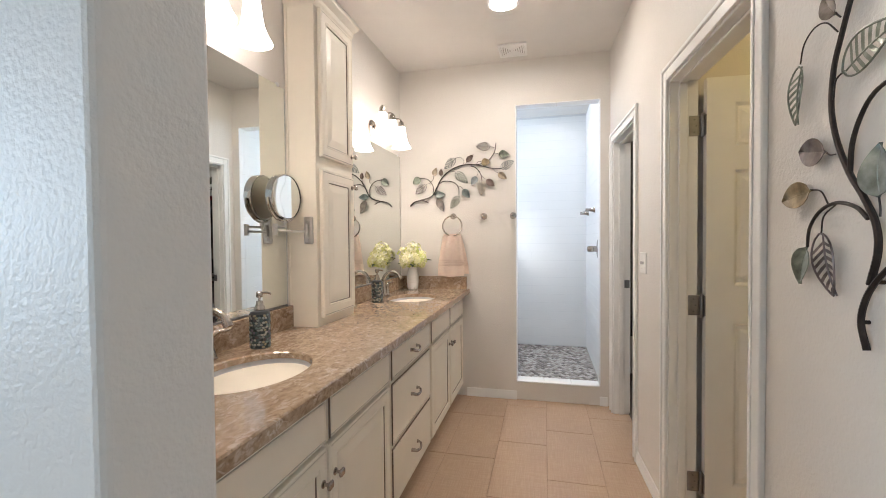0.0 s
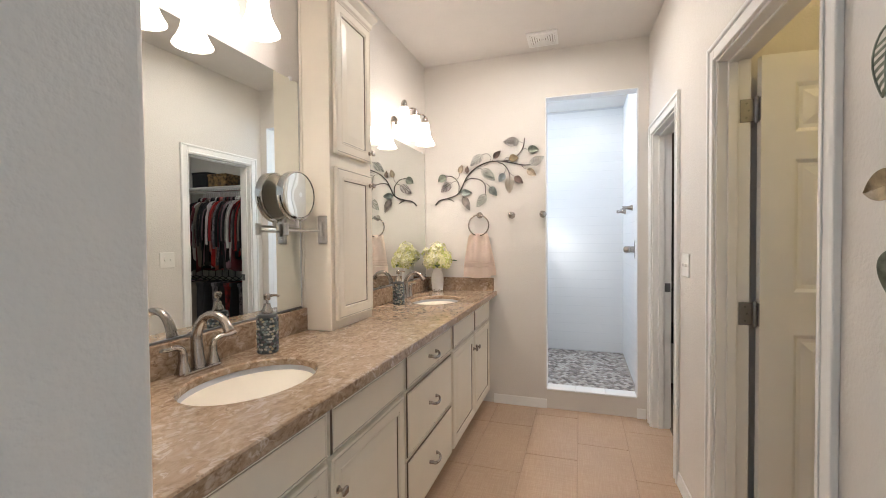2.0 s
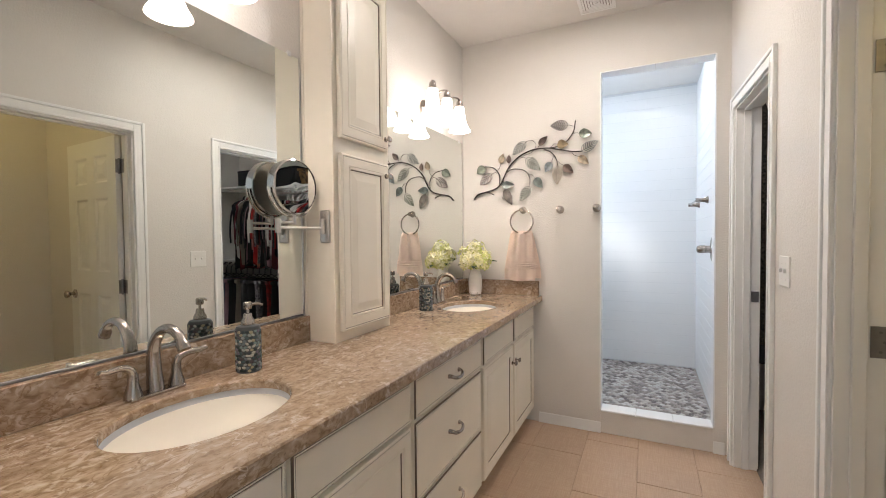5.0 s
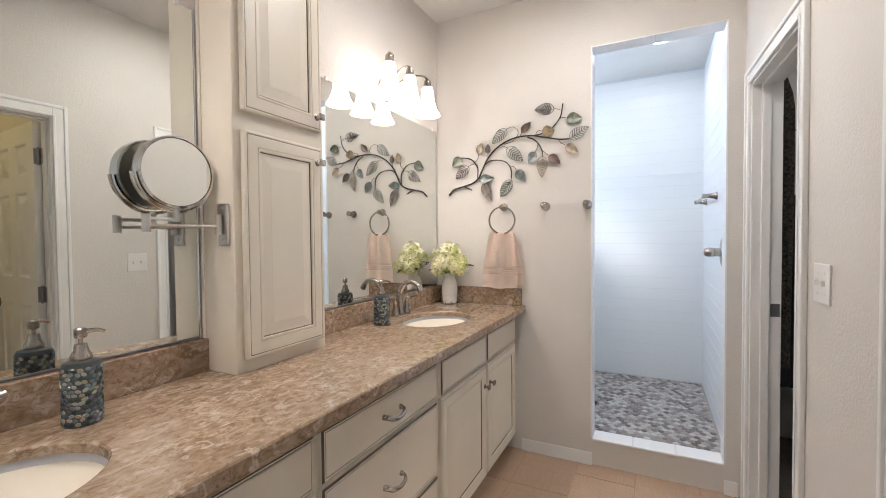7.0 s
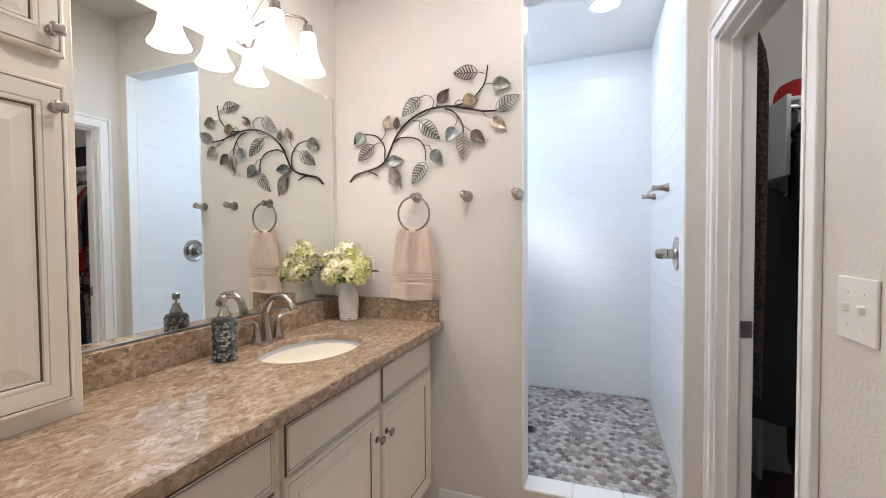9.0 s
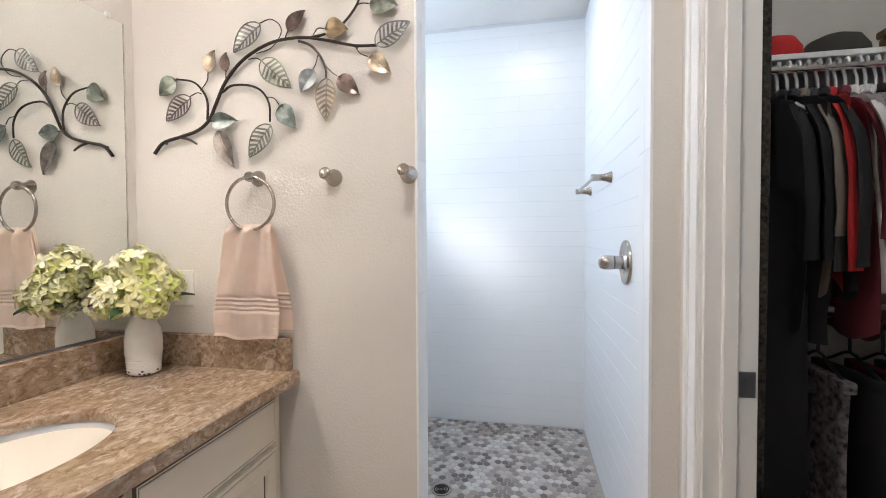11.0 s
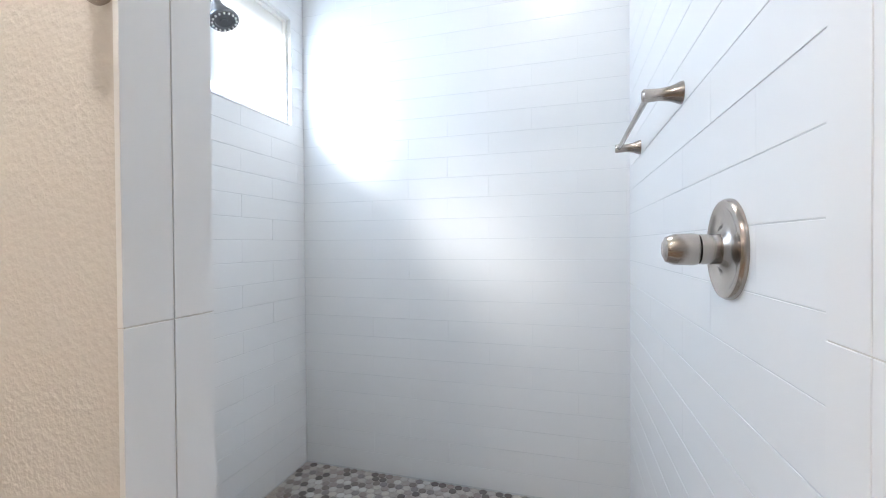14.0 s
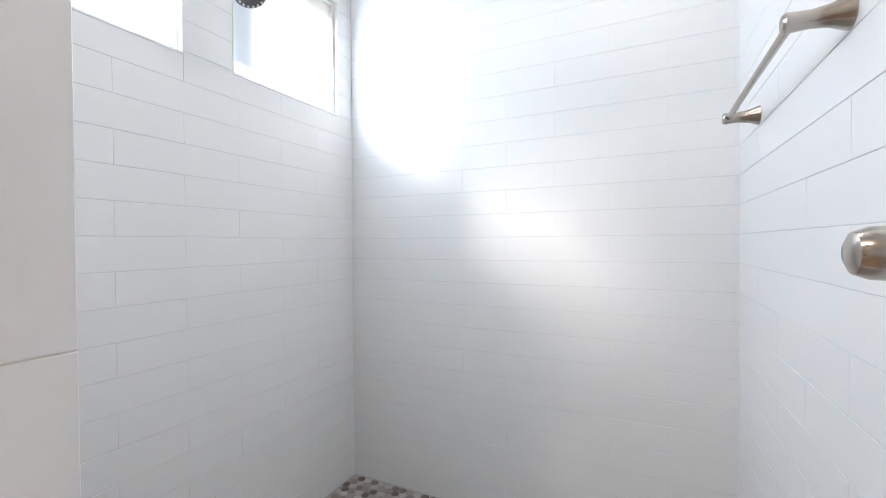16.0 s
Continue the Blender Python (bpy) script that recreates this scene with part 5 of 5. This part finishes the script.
UPPER = ["black", "black", "beige", "charcoal", "black", "red", "maroon", "white", "white lace", "white", "black", "mauve", "charcoal", "maroon", "black", "navy print", "coral", "red", "black", "white", "charcoal", "black", "mauve", "beige", "black", "maroon", "white", "black"]
rnd = random.Random(5)
x = 1.115
for i, c in enumerate(UPPER):
    tilt = rnd.uniform(-22, -6)
    hanger(x, 3.862, 1.892, HANGER_W, "white plastic clothes hanger on the closet rod", tilt)
    garment(x, 3.862, 1.785, rnd.uniform(0.62, 0.80), rnd.uniform(0.20, 0.235), rnd.uniform(0.010, 0.016), c, 20 + i, tilt)
    x += rnd.uniform(0.022, 0.034)
LOWER = ["black", "navy print", "black", "red plaid", "black", "navy print", "black", "charcoal", "beige", "black", "mauve", "denim", "charcoal", "black"]
x = 1.15
for i, c in enumerate(LOWER):
    tilt = rnd.uniform(-8, 8)
    hanger(x, 3.862, 1.022, HANGER_B, "black plastic clothes hanger on the lower rod", tilt)
    garment(x, 3.862, 0.855, rnd.uniform(0.62, 0.74), 0.17, rnd.uniform(0.018, 0.028), c, 60 + i, tilt, low=True)
    x += rnd.uniform(0.075, 0.105)
garment(0.805, 3.365, 2.06, 1.35, 0.034, 0.016, "leopard", 91, 60, sleeves=False)
side_rod = thing("closet_rod", (0.87, 3.62, 1.62), "chrome closet rod along the side wall", "rod")
part("rod", moved(lathe([(0.015, 0), (0.015, 0.629)], 14), pose(0, 0, 0, -90, 0, 0)), CHROME, side_rod, smooth=True)
for k, (c, y) in enumerate((("black", 3.70), ("charcoal", 3.78))):
    hanger(0.87, y, 1.604, HANGER_W, "white plastic hanger on the side rod", 84 + 8 * k)
    garment(0.93, y, 1.50, 1.0, 0.19, 0.02, c, 95 + k, 84 + 8 * k)
part("rod_bracket", box(-0.095, 0.01, 0.02, 0.04, -0.02, 0.02, 0.003), CHROME, side_rod)


def cap(x, y, z, mat, label, rz):
    root = thing("baseball_cap", (x, y, z), label, "cap", rz=rz)
    bm = lathe([(0.088, 0.0), (0.09, 0.02), (0.086, 0.05), (0.068, 0.085), (0.035, 0.102), (0.004, 0.105)], 24)
    for v in bm.verts:
        v.co.y *= 1.15
    part("crown", bm, mat, root, smooth=True)
    bm = bmesh.new()
    rows = []
    for i in range(5):
        r = 0.085 + 0.022 * i
        rows.append([bm.verts.new((r * 0.9 * math.sin(a), -0.03 - r * math.cos(a) * 0.95, 0.012 - 0.014 * math.sin(a) ** 2 - 0.0006 * i)) for a in [radians(-62 + 124 * k / 12) for k in range(13)]])
    for a, b in zip(rows, rows[1:]):
        for k in range(12):
            bm.faces.new((a[k], a[k + 1], b[k + 1], b[k]))
    bmesh.ops.solidify(bm, geom=bm.faces[:], thickness=0.003)
    part("brim", bm, mat, root, smooth=True)


cap(1.15, 3.98, 1.945, CLOTH["red"], "red baseball cap lying on the closet shelf", 200)
cap(1.36, 3.99, 1.945, cloth("olive_cloth", (0.05, 0.05, 0.04)), "dark olive baseball cap lying on the closet shelf", 70)
BASKET = cloth("zebra_weave", (0.02, 0.015, 0.012), (0.34, 0.20, 0.08), 30)
basket = thing("storage_box", (1.71, 4.0, 1.945), "brown and black patterned storage box on the shelf", "box")
part("box", box(-0.13, 0.13, -0.11, 0.11, 0, 0.12, 0.006), BASKET, basket)
part("lid", box(-0.136, 0.136, -0.116, 0.116, 0.12, 0.15, 0.006), BASKET, basket)
basket = thing("storage_box", (1.96, 4.0, 1.945), "black fabric storage box on the shelf", "box")
part("box", box(-0.11, 0.11, -0.12, 0.12, 0, 0.155, 0.006), CLOTH["black"], basket)
part("lid", box(-0.115, 0.115, -0.125, 0.125, 0.155, 0.18, 0.006), CLOTH["black"], basket)

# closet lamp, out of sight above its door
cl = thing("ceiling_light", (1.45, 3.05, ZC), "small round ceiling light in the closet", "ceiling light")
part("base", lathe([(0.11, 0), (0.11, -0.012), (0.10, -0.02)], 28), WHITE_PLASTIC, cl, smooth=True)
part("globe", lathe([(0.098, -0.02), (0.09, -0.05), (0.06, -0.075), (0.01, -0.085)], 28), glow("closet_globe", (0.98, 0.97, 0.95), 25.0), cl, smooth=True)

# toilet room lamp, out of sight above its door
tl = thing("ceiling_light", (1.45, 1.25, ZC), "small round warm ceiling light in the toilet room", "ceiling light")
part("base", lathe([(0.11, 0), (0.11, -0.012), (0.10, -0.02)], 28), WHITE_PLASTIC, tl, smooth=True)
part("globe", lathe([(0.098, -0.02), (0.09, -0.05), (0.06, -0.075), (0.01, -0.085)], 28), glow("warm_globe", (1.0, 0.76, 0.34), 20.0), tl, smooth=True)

# ---------------------------------------------------------------- floor tiles, shower tiles, mosaic
def tile_mesh(name, a, b, t, mat, bevel=0.0012, ends=True):
    """A tile a by b in x-y, t thick, its face at z = 0."""
    bm = box(0, a, 0, b, -t, 0)
    bmesh.ops.bevel(bm, geom=[e for e in bm.edges if all(v.co.z > -1e-6 for v in e.verts) and (ends or abs(e.verts[0].co.y - e.verts[1].co.y) < 1e-6)], offset=bevel, segments=1, affect="EDGES")
    me = bpy.data.meshes.new(name)
    bmesh.ops.recalc_face_normals(bm, faces=bm.faces[:])
    bm.to_mesh(me)
    bm.free()
    me.materials.append(mat)
    return me


floor_ob = bpy.data.objects["floor"]
TW, TL, GAP = 0.3035, 0.61, 0.0035
FULL = tile_mesh("floor_tile", TW - GAP, TL - GAP, 0.009, FLOOR, 0.0015)
cut = {}
starts = {-3: 2.42, -2: 2.42, -1: 2.65, 0: 2.868, 1: 3.138}
for c in range(-3, 2):
    x0 = 0.170 + c * TW
    y = starts[c] - 6 * TL
    while y < YB:
        y0, y1 = max(y, -0.6), min(y + TL, YB + 0.001)
        x1 = x0 + TW
        if y1 - y0 > 0.02:
            key = (round(x1 - x0, 3), round(y1 - y0, 3))
            if key not in cut:
                cut[key] = FULL if key == (round(TW, 3), round(TL, 3)) else tile_mesh("floor_tile", key[0] - GAP, key[1] - GAP, 0.009, FLOOR, 0.0015)
            ob = new("floor_tile", cut[key])
            ob.parent = floor_ob
            ob.location = (x0 + GAP / 2, y0 + GAP / 2, 0.0)
        y += TL
structure("floor_beyond", box(-3.0, XR - 0.001, -3.0, -0.61, -0.004, 0.0), FLOOR, "tan porcelain floor of the room outside", "floor")
structure("floor_toilet_room", box(XR + 0.125, 2.0, 0.8, 2.1, -0.004, 0.0), FLOOR, "tan porcelain toilet room floor", "floor")

WT, WL, WG = 0.1008, 0.4064, 0.0012
COURSE0 = 0.954                                       # height of one bed joint
tile_cache = {}


def wall_tiles(parent, m, u0, u1, z0, z1, shift, holes=()):
    """Running-bond tiles on a wall: own x runs along it, own y up, face at own z = 0."""
    r0 = math.floor((z0 - COURSE0) / WT)
    r = r0
    while COURSE0 + r * WT < z1:
        za, zb = max(z0, COURSE0 + r * WT), min(z1, COURSE0 + (r + 1) * WT)
        off = shift + (WL / 2 if r % 2 else 0)
        k = math.floor((u0 - off) / WL)
        while off + k * WL < u1:
            ua, ub = max(u0, off + k * WL), min(u1, off + (k + 1) * WL)
            spans = [(ua, ub, za, zb)]
            for h in holes:
                nxt = []
                for a, b, c, d in spans:
                    if a >= h[1] or b <= h[0] or c >= h[3] or d <= h[2]:
                        nxt.append((a, b, c, d))
                        continue
                    if a < h[0]:
                        nxt.append((a, h[0], c, d))
                    if b > h[1]:
                        nxt.append((h[1], b, c, d))
                    if c < h[2]:
                        nxt.append((max(a, h[0]), min(b, h[1]), c, h[2]))
                    if d > h[3]:
                        nxt.append((max(a, h[0]), min(b, h[1]), h[3], d))
                spans = nxt
            for a, b, c, d in spans:
                if b - a < 0.012 or d - c < 0.008:
                    continue
                key = (round(b - a, 3), round(d - c, 3))
                if key not in tile_cache:
                    tile_cache[key] = tile_mesh("wall_tile", key[0] - 0.0002, key[1] - 0.0020, 0.0075, TILE, 0.0006, False)
                ob = new("wall_tile", tile_cache[key])
                ob.parent = parent
                ob.matrix_basis = m @ pose(a + WG / 2, c + WG / 2, rnd.uniform(-0.0001, 0.0001), rnd.uniform(-0.06, 0.06), 0, 0)
            k += 1
        r += 1


ON_BACK = Matrix(((1, 0, 0, 0), (0, 0, -1, SY1), (0, 1, 0, 0), (0, 0, 0, 1)))
ON_LEFT = Matrix(((0, 0, 1, SX0), (1, 0, 0, 0), (0, 1, 0, 0), (0, 0, 0, 1)))
ON_RIGHT = Matrix(((0, 0, -1, SX1), (1, 0, 0, 0), (0, 1, 0, 0), (0, 0, 0, 1)))
wall_tiles(bpy.data.objects["wall_shower_back"], ON_BACK, SX0, SX1, SZ, ZC - 0.02, 0.215)
wall_tiles(bpy.data.objects["wall_shower_left"], ON_LEFT, SY0, SY1, SZ, ZC - 0.02, 4.21, WIN)
wall_tiles(bpy.data.objects["wall_shower_right"], ON_RIGHT, SY0, SY1, SZ, ZC - 0.02, 3.80)


def jamb_tiles(parent, m, depth):
    """Upright trim tiles lining a side of the shower opening: own x is the depth through the wall, own y up."""
    for a, b in ((-0.004, 0.055), (0.055, depth)):
        z = 1.148 - 3 * 0.4064
        while z < OZ:
            c, d = max(z, CURB), min(z + 0.4064, OZ)
            if d - c > 0.01:
                key = (round(b - a, 3), round(d - c, 3))
                if key not in tile_cache:
                    tile_cache[key] = tile_mesh("wall_tile", key[0] - WG, key[1] - WG, 0.0075, TILE, 0.0006)
                ob = new("trim_tile", tile_cache[key])
                ob.parent = parent
                ob.matrix_basis = m @ pose(a + WG / 2, c + WG / 2, 0)
            z += 0.4064


wb = bpy.data.objects["wall_back"]
jamb_tiles(wb, Matrix(((0, 0, 1, OX0), (1, 0, 0, YB), (0, 1, 0, 0), (0, 0, 0, 1))), 0.112)
jamb_tiles(wb, Matrix(((0, 0, -1, OX1), (1, 0, 0, YB), (0, 1, 0, 0), (0, 0, 0, 1))), 0.112)
for k in range(2):
    a = OX0 - 0.006 + k * (OX1 - OX0 + 0.012) / 2
    ob = obj("trim_tile", box(a + 0.001, a + (OX1 - OX0 + 0.012) / 2 - 0.001, YB - 0.002, SY0 + 0.002, OZ, OZ + 0.006, 0.0006), TILE, wb)

structure("shower_floor", box(SX0 - 0.001, SX1 + 0.001, SY0 - 0.001, SY1 + 0.001, -0.002, SZ - 0.0025), PGROUT, "grey grout bed of the round mosaic shower floor", "floor")
sf = bpy.data.objects["shower_floor"]
PR = 0.0192
shapes = []
for s in range(4):
    bm = lathe([(PR * 0.985, -0.004), (PR * 0.985, -0.0012), (PR * 0.90, 0.0)], 10)
    for v in bm.verts:
        v.co.x *= 1 + 0.03 * math.sin(s * 2.1 + 3 * math.atan2(v.co.y, v.co.x))
    me = bpy.data.meshes.new("mosaic_round")
    bmesh.ops.recalc_face_normals(bm, faces=bm.faces[:])
    bm.to_mesh(me)
    bm.free()
    me.materials.append(PEBBLE_PIECE)
    shapes.append(me)
rest_v, rest_f = [], []
pitch = 0.0405
placed = 0
row = 0
y = SY0 + 0.012
while y < SY1 - 0.012:
    x = SX0 + 0.012 + (pitch / 2 if row % 2 else 0)
    while x < SX1 - 0.012:
        if (x + 0.165) ** 2 + (y - 4.25) ** 2 > 0.066 ** 2:
            px, py = x + rnd.uniform(-0.0012, 0.0012), y + rnd.uniform(-0.0012, 0.0012)
            if placed < 300 and -0.35 < x < 0.60 and y < 4.15:
                ob = new("mosaic_round", shapes[placed % 4])
                ob.parent = sf
                ob.matrix_basis = pose(px, py, SZ + rnd.uniform(-0.0004, 0.0004), 0, 0, rnd.uniform(0, 360))
                placed += 1
            else:
                o = len(rest_v)
                for r, z in ((PR * 0.985, -0.004), (PR * 0.985, -0.0012), (PR * 0.90, 0.0)):
                    rest_v += [(px + r * math.cos(2 * math.pi * k / 10), py + r * math.sin(2 * math.pi * k / 10), SZ + z) for k in range(10)]
                for q in (0, 10):
                    rest_f += [(o + q + k, o + q + (k + 1) % 10, o + q + 10 + (k + 1) % 10, o + q + 10 + k) for k in range(10)]
                rest_f.append(tuple(o + 20 + k for k in range(10)))
        x += pitch
    y += pitch * 0.866
    row += 1
me = bpy.data.meshes.new("mosaic_rounds")
me.from_pydata(rest_v, [], rest_f)
me.materials.append(PEBBLE)
ob = new("mosaic_rounds", me)
ob.parent = sf
tagged(ob, "grey, white and taupe round stone mosaic", kind="stuff")
